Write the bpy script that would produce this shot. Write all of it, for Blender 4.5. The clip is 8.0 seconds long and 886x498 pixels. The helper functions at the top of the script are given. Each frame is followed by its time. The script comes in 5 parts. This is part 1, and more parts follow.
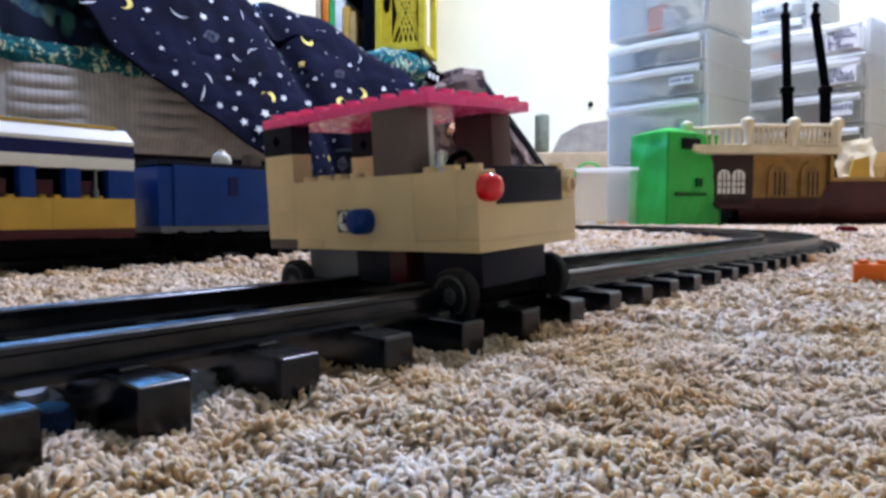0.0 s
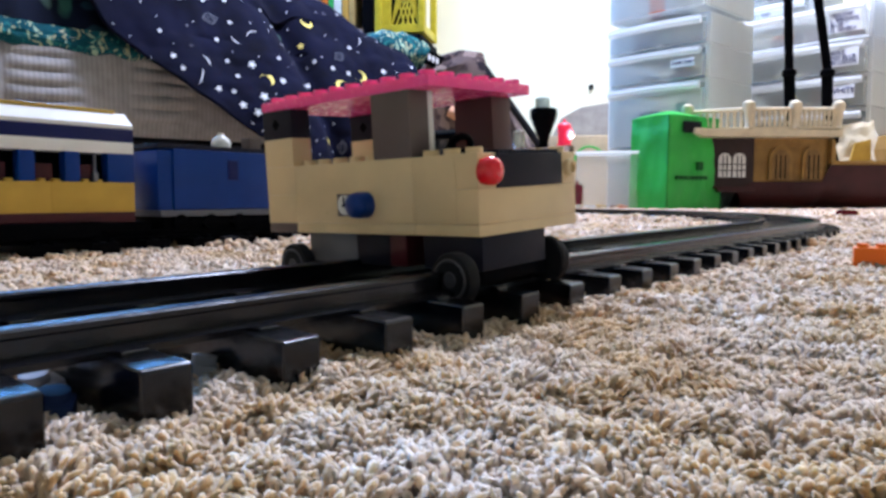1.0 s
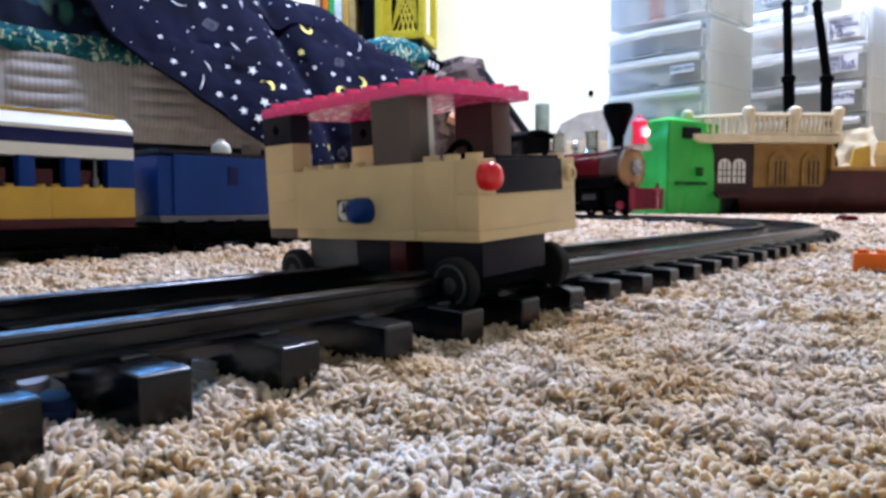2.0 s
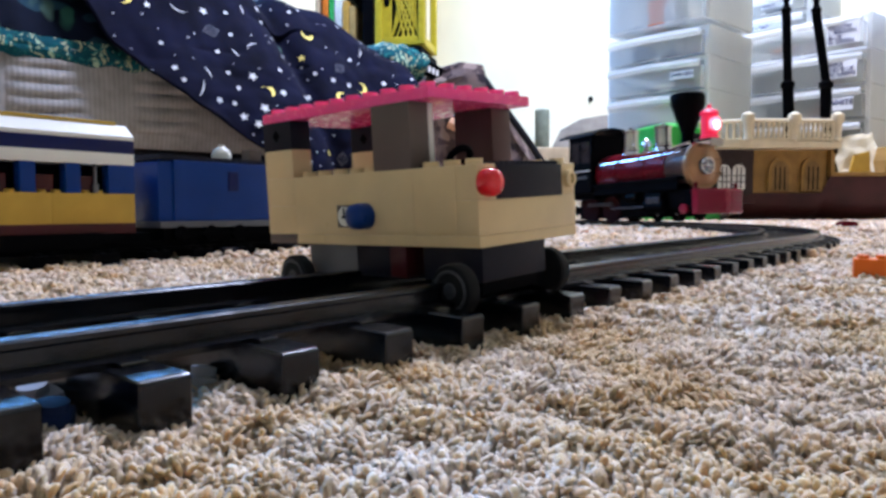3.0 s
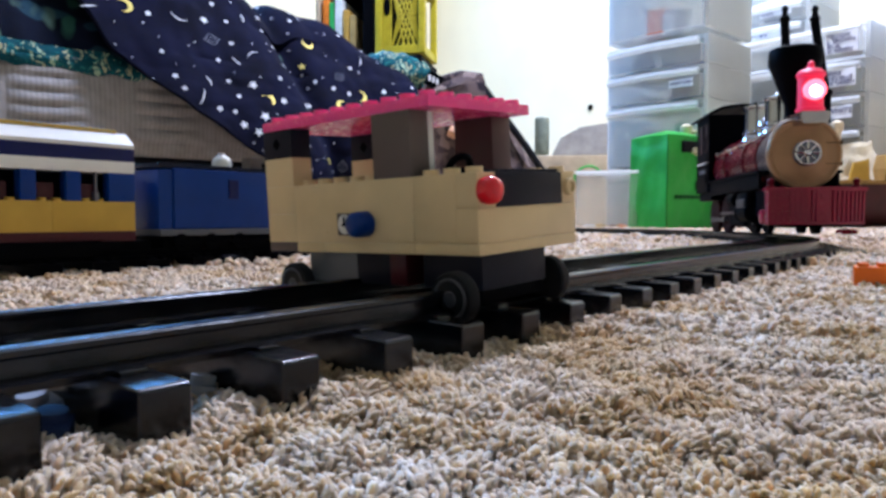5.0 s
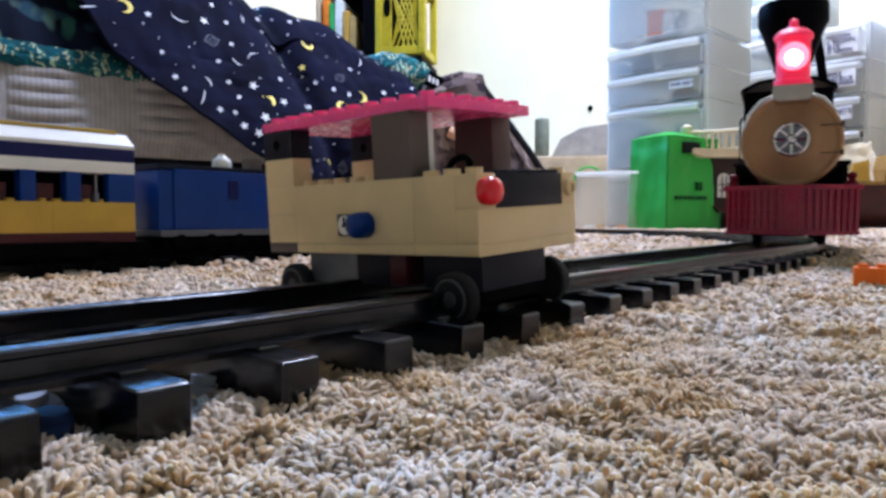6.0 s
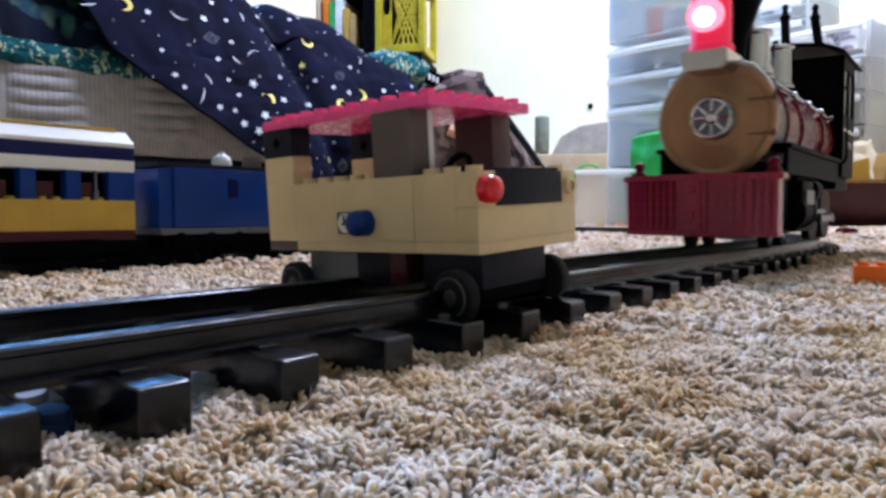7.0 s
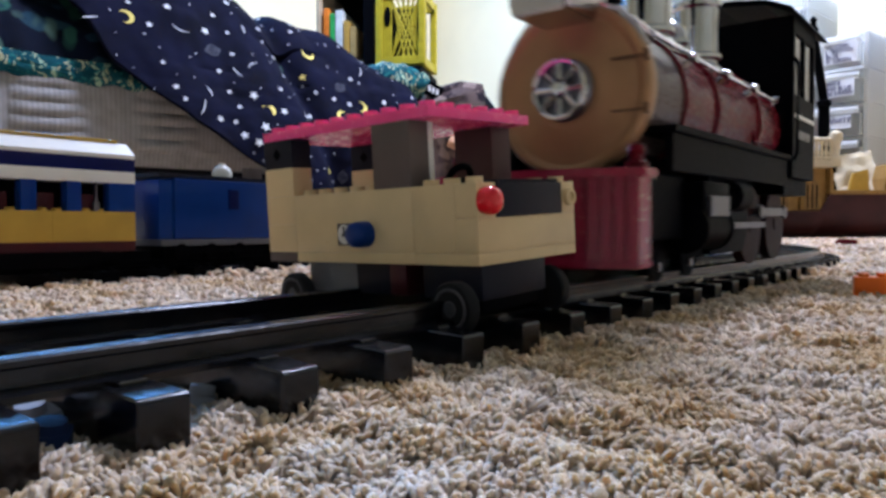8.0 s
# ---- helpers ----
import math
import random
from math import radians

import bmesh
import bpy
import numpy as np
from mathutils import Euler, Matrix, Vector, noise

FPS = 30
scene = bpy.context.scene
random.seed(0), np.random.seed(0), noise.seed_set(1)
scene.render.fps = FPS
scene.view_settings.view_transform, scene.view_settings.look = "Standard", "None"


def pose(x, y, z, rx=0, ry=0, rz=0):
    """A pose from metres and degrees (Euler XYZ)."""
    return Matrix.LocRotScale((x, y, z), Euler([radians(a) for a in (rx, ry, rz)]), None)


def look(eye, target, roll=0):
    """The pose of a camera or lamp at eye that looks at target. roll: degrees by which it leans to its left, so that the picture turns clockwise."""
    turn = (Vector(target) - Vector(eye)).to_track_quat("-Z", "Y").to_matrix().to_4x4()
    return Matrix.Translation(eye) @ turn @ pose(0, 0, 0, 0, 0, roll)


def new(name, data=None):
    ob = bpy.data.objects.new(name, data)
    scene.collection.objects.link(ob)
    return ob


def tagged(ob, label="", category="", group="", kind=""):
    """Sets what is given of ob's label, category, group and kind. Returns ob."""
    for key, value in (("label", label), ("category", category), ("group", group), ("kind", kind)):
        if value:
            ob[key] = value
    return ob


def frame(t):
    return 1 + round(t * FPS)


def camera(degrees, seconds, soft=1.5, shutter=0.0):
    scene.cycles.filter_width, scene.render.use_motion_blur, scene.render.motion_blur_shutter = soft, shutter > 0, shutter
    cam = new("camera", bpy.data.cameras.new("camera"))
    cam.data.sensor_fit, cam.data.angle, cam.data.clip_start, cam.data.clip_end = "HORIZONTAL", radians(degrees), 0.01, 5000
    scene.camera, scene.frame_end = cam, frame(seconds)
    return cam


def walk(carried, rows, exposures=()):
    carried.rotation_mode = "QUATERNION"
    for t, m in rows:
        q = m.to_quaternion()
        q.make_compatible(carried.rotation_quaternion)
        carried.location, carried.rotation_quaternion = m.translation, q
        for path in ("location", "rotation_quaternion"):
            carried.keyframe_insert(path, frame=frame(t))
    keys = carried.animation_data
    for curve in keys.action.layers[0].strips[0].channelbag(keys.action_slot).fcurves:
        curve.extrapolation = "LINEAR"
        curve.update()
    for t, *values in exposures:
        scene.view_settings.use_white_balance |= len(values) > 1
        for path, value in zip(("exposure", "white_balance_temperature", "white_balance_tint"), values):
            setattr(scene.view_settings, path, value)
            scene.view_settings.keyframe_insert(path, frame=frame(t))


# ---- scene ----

# ---- camera: stands on the carpet, propped low, nodding slightly ----
cam = camera(64.2, 8.0, soft=3.0, shutter=1.0)
EYE = (0.0, 0.0, 0.029)
DIP = [(0.0, 2.84), (0.5, 3.80), (1.0, 4.16), (1.5, 4.03), (1.7, 3.9), (2.8, 3.3), (3.0, 3.25), (3.5, 3.27), (4.0, 3.53),
       (4.2, 2.62), (5.3, 2.60), (5.5, 2.59), (6.0, 2.54), (6.2, 2.75), (6.5, 3.73), (6.7, 3.35), (7.0, 2.70), (7.5, 2.38), (8.0, 1.79)]
walk(cam, [(t, pose(*EYE, 90 - dip, 0, 0)) for t, dip in DIP], exposures=[(0.0, -0.3, 6330, 12), (0.5, -0.25, 6330, 12), (1.0, -0.1, 6330, 12), (1.7, -0.05, 6330, 12), (2.8, -0.2, 6330, 12), (3.0, -0.2, 6330, 12), (3.5, -0.32, 6330, 12), (7.0, -0.32, 6330, 12), (8.0, -0.42, 6330, 12)])

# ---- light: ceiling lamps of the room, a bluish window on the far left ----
world = bpy.data.worlds.new("world")
scene.world = world
world.use_nodes = True
world.node_tree.nodes["Background"].inputs[0].default_value = (0.9, 0.95, 1.0, 1)
world.node_tree.nodes["Background"].inputs[1].default_value = 0.1


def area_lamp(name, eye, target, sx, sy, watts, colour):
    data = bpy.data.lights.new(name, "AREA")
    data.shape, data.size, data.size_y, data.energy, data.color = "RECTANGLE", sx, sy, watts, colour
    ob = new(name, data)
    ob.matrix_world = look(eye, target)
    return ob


area_lamp("ceiling_light", (0.42, 1.86, 2.33), (0.42, 1.87, 0), 0.5, 0.5, 128, (0.83, 0.92, 1.28))
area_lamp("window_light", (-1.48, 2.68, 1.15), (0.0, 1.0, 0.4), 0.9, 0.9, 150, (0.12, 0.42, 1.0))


# ---- materials ----
def surface(name, base, rough=0.5, metal=0.0, var=0.12, scale=40.0, bump=0.0, fine=400.0, coat=0.0, trans=0.0, sheen=0.0, other=None, alpha=1.0, spec=0.22):
    """A worn surface: two scales of noise on the colour and the gloss, and a fine relief."""
    m = bpy.data.materials.new(name)
    m.use_nodes = True
    nt = m.node_tree
    b = nt.nodes["Principled BSDF"]
    b.inputs["Metallic"].default_value = metal
    b.inputs["Coat Weight"].default_value = coat
    b.inputs["Transmission Weight"].default_value = trans
    b.inputs["Sheen Weight"].default_value = sheen
    b.inputs["Alpha"].default_value = alpha
    b.inputs["Specular IOR Level"].default_value = spec
    tc = nt.nodes.new("ShaderNodeTexCoord")
    n1 = nt.nodes.new("ShaderNodeTexNoise")
    n1.inputs["Scale"].default_value = scale
    n1.inputs["Detail"].default_value = 5
    n2 = nt.nodes.new("ShaderNodeTexNoise")
    n2.inputs["Scale"].default_value = fine
    for n in (n1, n2):
        nt.links.new(tc.outputs["Object"], n.inputs["Vector"])
    mix = nt.nodes.new("ShaderNodeMix")
    mix.data_type = "RGBA"
    dark = other if other else tuple(c * (1 - var * 2) for c in base)
    lite = base if other else tuple(min(1, c * (1 + var)) for c in base)
    mix.inputs[6].default_value = (*dark, 1)
    mix.inputs[7].default_value = (*lite, 1)
    ramp = nt.nodes.new("ShaderNodeMapRange")
    ramp.inputs[1].default_value, ramp.inputs[2].default_value = 0.3, 0.65
    nt.links.new(n1.outputs["Fac"], ramp.inputs[0])
    nt.links.new(ramp.outputs[0], mix.inputs[0])
    nt.links.new(mix.outputs[2], b.inputs["Base Color"])
    r = nt.nodes.new("ShaderNodeMapRange")
    r.inputs[3].default_value, r.inputs[4].default_value = max(0.02, rough - 0.08), min(1, rough + 0.1)
    nt.links.new(n2.outputs["Fac"], r.inputs[0])
    nt.links.new(r.outputs[0], b.inputs["Roughness"])
    if bump:
        bp = nt.nodes.new("ShaderNodeBump")
        bp.inputs["Strength"].default_value = bump
        bp.inputs["Distance"].default_value = 0.001
        nt.links.new(n2.outputs["Fac"], bp.inputs["Height"])
        nt.links.new(bp.outputs[0], b.inputs["Normal"])
    return m


def glow(name, colour, strength, base=(0.8, 0.2, 0.2)):
    m = bpy.data.materials.new(name)
    m.use_nodes = True
    b = m.node_tree.nodes["Principled BSDF"]
    b.inputs["Base Color"].default_value = (*base, 1)
    b.inputs["Emission Color"].default_value = (*colour, 1)
    b.inputs["Emission Strength"].default_value = strength
    return m


def frosted(name, base, cover):
    """Milky plastic: part of the light passes straight through, part is scattered to both sides."""
    m = surface(name, base, 0.32, var=0.03, scale=10)
    nt = m.node_tree
    b = nt.nodes["Principled BSDF"]
    glass = nt.nodes.new("ShaderNodeBsdfTranslucent")
    glass.inputs[0].default_value = (*base, 1)
    clear = nt.nodes.new("ShaderNodeBsdfTransparent")
    milk, whole = nt.nodes.new("ShaderNodeMixShader"), nt.nodes.new("ShaderNodeMixShader")
    milk.inputs[0].default_value, whole.inputs[0].default_value = 0.5, cover
    nt.links.new(b.outputs[0], milk.inputs[1])
    nt.links.new(glass.outputs[0], milk.inputs[2])
    nt.links.new(clear.outputs[0], whole.inputs[1])
    nt.links.new(milk.outputs[0], whole.inputs[2])
    nt.links.new(whole.outputs[0], nt.nodes["Material Output"].inputs[0])
    return m


def leafy(name, ground, leaves, scale, cut):
    """Cotton printed with scattered pointed leaves."""
    m = surface(name, ground, 0.88, var=0.2, scale=14, bump=0.35, fine=600, spec=0.1)
    nt = m.node_tree
    b = nt.nodes["Principled BSDF"]
    old = b.inputs["Base Color"].links[0].from_socket
    tc = nt.nodes.new("ShaderNodeTexCoord")
    warp = nt.nodes.new("ShaderNodeTexNoise")
    warp.inputs["Scale"].default_value = scale * 0.5
    mixv = nt.nodes.new("ShaderNodeMix")
    mixv.data_type = "VECTOR"
    mixv.inputs[0].default_value = 0.12
    nt.links.new(tc.outputs["Object"], warp.inputs["Vector"])
    nt.links.new(tc.outputs["Object"], mixv.inputs[4])
    nt.links.new(warp.outputs["Color"], mixv.inputs[5])
    for k, (colour, stretch) in enumerate(zip(leaves, ((1.0, 0.35, 0.6), (0.4, 1.0, 1.0), (0.7, 0.5, 0.3)))):
        mp = nt.nodes.new("ShaderNodeMapping")
        mp.inputs["Scale"].default_value = stretch
        mp.inputs["Rotation"].default_value = (0.3 * k, 0.7, 0.9 + k)
        vo = nt.nodes.new("ShaderNodeTexVoronoi")
        vo.inputs["Scale"].default_value = scale * (1 + 0.3 * k)
        nt.links.new(mixv.outputs[1], mp.inputs["Vector"])
        nt.links.new(mp.outputs[0], vo.inputs["Vector"])
        edge = nt.nodes.new("ShaderNodeMapRange")
        edge.inputs[1].default_value, edge.inputs[2].default_value = cut, cut - 0.07
        nt.links.new(vo.outputs["Distance"], edge.inputs[0])
        mix = nt.nodes.new("ShaderNodeMix")
        mix.data_type = "RGBA"
        mix.inputs[7].default_value = (*colour, 1)
        nt.links.new(edge.outputs[0], mix.inputs[0])
        nt.links.new(old, mix.inputs[6])
        old = mix.outputs[2]
    nt.links.new(old, b.inputs["Base Color"])
    return m


def ticking(name, base):
    """Woven mattress cloth with fine upright ribs."""
    m = surface(name, base, 0.9, var=0.08, scale=30, spec=0.1)
    nt = m.node_tree
    tc = nt.nodes.new("ShaderNodeTexCoord")
    wave = nt.nodes.new("ShaderNodeTexWave")
    wave.inputs["Scale"].default_value = 26.0
    wave.inputs["Distortion"].default_value = 0.6
    nt.links.new(tc.outputs["Object"], wave.inputs["Vector"])
    mul = nt.nodes.new("ShaderNodeMix")
    mul.data_type, mul.blend_type = "RGBA", "MULTIPLY"
    mul.inputs[0].default_value = 0.16
    b = nt.nodes["Principled BSDF"]
    nt.links.new(b.inputs["Base Color"].links[0].from_socket, mul.inputs[6])
    nt.links.new(wave.outputs["Color"], mul.inputs[7])
    nt.links.new(mul.outputs[2], b.inputs["Base Color"])
    bp = nt.nodes.new("ShaderNodeBump")
    bp.inputs["Strength"].default_value, bp.inputs["Distance"].default_value = 0.25, 0.002
    nt.links.new(wave.outputs["Fac"], bp.inputs["Height"])
    nt.links.new(bp.outputs[0], b.inputs["Normal"])
    return m


def carpet_material(name):
    m = surface(name, (0.88, 0.73, 0.585), 0.95, var=0.1, scale=150.0, bump=0.4, fine=2600.0, other=(0.56, 0.45, 0.36), sheen=0.2, spec=0.05)
    nt = m.node_tree
    b = nt.nodes["Principled BSDF"]
    geo = nt.nodes.new("ShaderNodeNewGeometry")
    ramp = nt.nodes.new("ShaderNodeValToRGB")
    ramp.color_ramp.elements[0].color = (0.84, 0.78, 0.72, 1)
    ramp.color_ramp.elements[1].color = (1.0, 0.98, 0.95, 1)
    ramp.color_ramp.elements[1].position = 0.6
    nt.links.new(geo.outputs["Random Per Island"], ramp.inputs[0])
    mul = nt.nodes.new("ShaderNodeMix")
    mul.data_type, mul.blend_type = "RGBA", "MULTIPLY"
    mul.inputs[0].default_value = 1.0
    old = b.inputs["Base Color"].links[0].from_socket
    nt.links.new(old, mul.inputs[6])
    nt.links.new(ramp.outputs[0], mul.inputs[7])
    tc = nt.nodes.new("ShaderNodeTexCoord")
    big = nt.nodes.new("ShaderNodeTexNoise")
    big.inputs["Scale"].default_value = 20.0
    big.inputs["Detail"].default_value = 3
    nt.links.new(tc.outputs["Object"], big.inputs["Vector"])
    tone = nt.nodes.new("ShaderNodeValToRGB")
    tone.color_ramp.elements[0].color, tone.color_ramp.elements[0].position = (0.84, 0.70, 0.50, 1), 0.40
    tone.color_ramp.elements[1].color, tone.color_ramp.elements[1].position = (1.0, 0.96, 0.94, 1), 0.56
    nt.links.new(big.outputs["Fac"], tone.inputs[0])
    mul2 = nt.nodes.new("ShaderNodeMix")
    mul2.data_type, mul2.blend_type = "RGBA", "MULTIPLY"
    mul2.inputs[0].default_value = 1.0
    nt.links.new(mul.outputs[2], mul2.inputs[6])
    nt.links.new(tone.outputs[0], mul2.inputs[7])
    nt.links.new(mul2.outputs[2], b.inputs["Base Color"])
    b.inputs["Subsurface Weight"].default_value = 0.6
    b.inputs["Subsurface Radius"].default_value = (1.0, 0.8, 0.6)
    b.inputs["Subsurface Scale"].default_value = 0.0022
    return m


CARPET = carpet_material("carpet")
TAN = surface("tan_plastic", (0.70, 0.54, 0.30), 0.3, var=0.04, scale=60)
DKGREY = surface("dark_grey_plastic", (0.013, 0.013, 0.021), 0.4, var=0.06, spec=0.1)
GREY = surface("grey_plastic", (0.12, 0.125, 0.14), 0.32, var=0.05)
BROWN = surface("brown_plastic", (0.115, 0.088, 0.078), 0.35, var=0.06)
MAROON = surface("dark_red_plastic", (0.060, 0.010, 0.014), 0.3, var=0.06)
NOUGAT = surface("nougat_plastic", (0.55, 0.30, 0.18), 0.3, var=0.05)
PINK = surface("coral_plastic", (0.95, 0.095, 0.32), 0.25, var=0.05, coat=0.15)
PINK.node_tree.nodes["Principled BSDF"].inputs["Subsurface Weight"].default_value = 0.4
PINK.node_tree.nodes["Principled BSDF"].inputs["Subsurface Scale"].default_value = 0.004
REDCLEAR = surface("clear_red_plastic", (0.75, 0.01, 0.02), 0.08, var=0.05, coat=0.6)
BLUEP = surface("blue_plastic", (0.002, 0.034, 0.20), 0.3, var=0.06)
NAVYP = surface("dark_blue_plastic", (0.004, 0.008, 0.08), 0.3, var=0.06)
YELLOWP = surface("yellow_plastic", (0.56, 0.35, 0.06), 0.4, var=0.07)
WHITEP = surface("white_plastic", (0.78, 0.77, 0.72), 0.35, var=0.03)
CREAM = surface("cream_plastic", (0.66, 0.56, 0.38), 0.4, var=0.06)
OCHRE = surface("ochre_plastic", (0.29, 0.165, 0.045), 0.45, var=0.1)
BLACKP = surface("black_plastic", (0.0022, 0.0022, 0.003), 0.5, var=0.1, spec=0.02)
TRACKP = surface("black_track_plastic", (0.004, 0.004, 0.006), 0.19, var=0.15, scale=90, bump=0.05, spec=0.42)
RUBBER = surface("black_rubber", (0.006, 0.006, 0.007), 0.7, var=0.1)
REDP = surface("red_loco_plastic", (0.115, 0.005, 0.011), 0.26, var=0.1, spec=0.07)
COWP = surface("glossy_plum_plastic", (0.27, 0.014, 0.042), 0.24, var=0.06, coat=0.15, spec=0.25)
BRACKETM = surface("worn_chrome", (0.48, 0.44, 0.46), 0.14, metal=1.0, var=0.06)
COPPER = surface("copper_paint", (0.34, 0.195, 0.10), 0.38, metal=0.35, var=0.07, scale=50)
SMOKEM = surface("silver_grey_paint", (0.085, 0.055, 0.05), 0.28, var=0.12, spec=0.12)
HINGEM = surface("dark_bronze", (0.15, 0.085, 0.045), 0.45, metal=0.3)
WHEELM = surface("dark_wheel_plastic", (0.020, 0.004, 0.005), 0.5, spec=0.05)
CABGLASS = surface("dim_cab_glass", (0.03, 0.025, 0.028), 0.12, var=0.3, scale=60, spec=0.5)
CHROME = surface("chrome", (0.52, 0.52, 0.54), 0.12, metal=1.0, var=0.05)
STEEL = surface("dull_steel", (0.17, 0.17, 0.19), 0.35, metal=0.9, var=0.08)
DARKSTEEL = surface("oily_steel", (0.07, 0.07, 0.08), 0.35, metal=0.8, var=0.15)
HUBM = surface("grey_hub_plastic", (0.055, 0.056, 0.065), 0.45, var=0.2, scale=200)
PLUMP = surface("plum_brown_plastic", (0.085, 0.042, 0.040), 0.35, var=0.06)
ORANGEP = surface("orange_plastic", (0.85, 0.17, 0.015), 0.3, var=0.05)
HULL = surface("brown_hull_plastic", (0.050, 0.012, 0.012), 0.42, var=0.15, scale=20)
LAMPHOUSE = glow("lit_red_housing", (1.0, 0.02, 0.10), 0.55, (0.6, 0.015, 0.05))
LAMPGLOW = glow("lit_red_lens", (1.0, 0.10, 0.16), 5.0)
LAMPCORE = glow("lit_bulb", (1.0, 0.62, 0.6), 14.0, (1, 0.8, 0.8))
WALLM = surface("cream_wall_paint", (0.85, 0.77, 0.53), 0.75, var=0.02, scale=4, bump=0.15, fine=180)
CEILM = surface("white_ceiling_paint", (0.8, 0.79, 0.75), 0.85, var=0.02, scale=6, bump=0.2, fine=120)
GREENF = surface("green_nylon", (0.026, 0.40, 0.05), 0.36, var=0.10, scale=9, bump=0.5, fine=420, spec=0.35)
BLACKF = surface("black_fabric", (0.012, 0.012, 0.014), 0.8, bump=0.4, spec=0.1)
NAVYF = surface("navy_quilt_cotton", (0.0032, 0.0038, 0.014), 0.9, var=0.25, scale=12, bump=0.4, fine=700, spec=0.1)
WHITEF = surface("white_print", (0.62, 0.64, 0.66), 0.9)
GREYF = surface("grey_print", (0.14, 0.15, 0.18), 0.9)
MOONF = surface("yellow_print", (0.72, 0.58, 0.16), 0.9)
MATTF = ticking("beige_ticking", (0.30, 0.285, 0.27))
TEALF = leafy("teal_leaf_sheet", (0.006, 0.060, 0.075), ((0.30, 0.40, 0.27), (0.02, 0.15, 0.14), (0.36, 0.36, 0.22)), 46.0, 0.33)
FLORALF = leafy("dark_leaf_blanket", (0.003, 0.005, 0.013), ((0.02, 0.075, 0.055), (0.012, 0.035, 0.05), (0.05, 0.09, 0.07)), 13.0, 0.36)
CAMOF = leafy("camouflage_fabric", (0.10, 0.07, 0.062), ((0.018, 0.013, 0.016), (0.05, 0.034, 0.032), (0.19, 0.14, 0.12)), 24.0, 0.42)
# near-black: under-bed shade put into colour, also the dark bookcase and box
DARKSHADE = surface("dark_case_and_bed_shade", (0.008, 0.007, 0.009), 0.8, spec=0.1)
FROST = frosted("frosted_plastic", (0.90, 0.92, 0.91), 0.5)
TUBM = frosted("clear_tub_plastic", (0.74, 0.75, 0.72), 0.2)
DUSTY = surface("dusty_clear_plastic", (0.30, 0.31, 0.34), 0.7, var=0.15, spec=0.08)
DUSTB = surface("dusty_blue_plastic", (0.020, 0.035, 0.10), 0.7, var=0.15, spec=0.08)
FROSTW = frosted("white_frame_plastic", (0.88, 0.89, 0.87), 0.88)
TRIMM = surface("white_trim_paint", (0.78, 0.77, 0.73), 0.45, var=0.03, scale=10)
PAPER = surface("paper_label", (0.85, 0.86, 0.88), 0.8, var=0.03)
INK = surface("marker_ink", (0.02, 0.03, 0.14), 0.8)
OLIVE = surface("olive_crate_plastic", (0.42, 0.34, 0.02), 0.45, var=0.08)
WOOD = surface("pale_wood", (0.50, 0.40, 0.26), 0.6, var=0.12, scale=15, spec=0.1)
CARD = surface("grey_card", (0.36, 0.34, 0.30), 0.8, var=0.1, scale=25, spec=0.1)
SAGE = surface("grey_green_plastic", (0.24, 0.28, 0.22), 0.5)
BLUEF = surface("blue_cloth", (0.16, 0.34, 0.72), 0.9, bump=0.3)
REDF = surface("red_cloth", (0.5, 0.03, 0.04), 0.85, bump=0.3)


# ---- shaping helpers; small things are given in millimetres ----
def part(name, bm, material, parent=None, label="", smooth=False, unit=1.0):
    me = bpy.data.meshes.new(name)
    if unit != 1.0:
        bmesh.ops.scale(bm, vec=(unit, unit, unit), verts=bm.verts)
    bm.normal_update()
    bm.to_mesh(me)
    bm.free()
    me.materials.append(material)
    if smooth:
        me.polygons.foreach_set("use_smooth", [True] * len(me.polygons))
        me.set_sharp_from_angle(angle=radians(38))
    ob = new(name, me)
    if parent:
        ob.parent = parent
    if label:
        ob["label"] = label
    return ob


def box(bm, x0, y0, z0, x1, y1, z1, bevel=0.0):
    m = Matrix.LocRotScale(((x0 + x1) / 2, (y0 + y1) / 2, (z0 + z1) / 2), None, (abs(x1 - x0), abs(y1 - y0), abs(z1 - z0)))
    vs = bmesh.ops.create_cube(bm, size=1.0, matrix=m)["verts"]
    if bevel:
        es = {e for v in vs for e in v.link_edges}
        bmesh.ops.bevel(bm, geom=list(es), offset=bevel, segments=2, profile=0.6, affect="EDGES")
    return vs


AXES = {"x": Euler((0, math.pi / 2, 0)), "y": Euler((math.pi / 2, 0, 0)), "z": Euler((0, 0, 0))}


def cyl(bm, x, y, z, axis, r, depth, seg=20, r2=None):
    m = Matrix.LocRotScale((x, y, z), AXES[axis], None)
    return bmesh.ops.create_cone(bm, cap_ends=True, cap_tris=False, segments=seg, radius1=r, radius2=r if r2 is None else r2, depth=depth, matrix=m)["verts"]


def lathe(bm, profile, centre=(0, 0, 0), axis="z", seg=28):
    """A turned body: (radius, height) pairs round an axis."""
    rings = []
    turn = AXES[axis].to_matrix()
    for r, h in profile:
        rings.append([bm.verts.new(turn @ Vector((r * math.cos(2 * math.pi * k / seg), r * math.sin(2 * math.pi * k / seg), h)) + Vector(centre)) for k in range(seg)])
    for a, b in zip(rings, rings[1:]):
        for k in range(seg):
            bm.faces.new((a[k], a[(k + 1) % seg], b[(k + 1) % seg], b[k]))
    bm.faces.new(list(reversed(rings[0])))
    bm.faces.new(rings[-1])


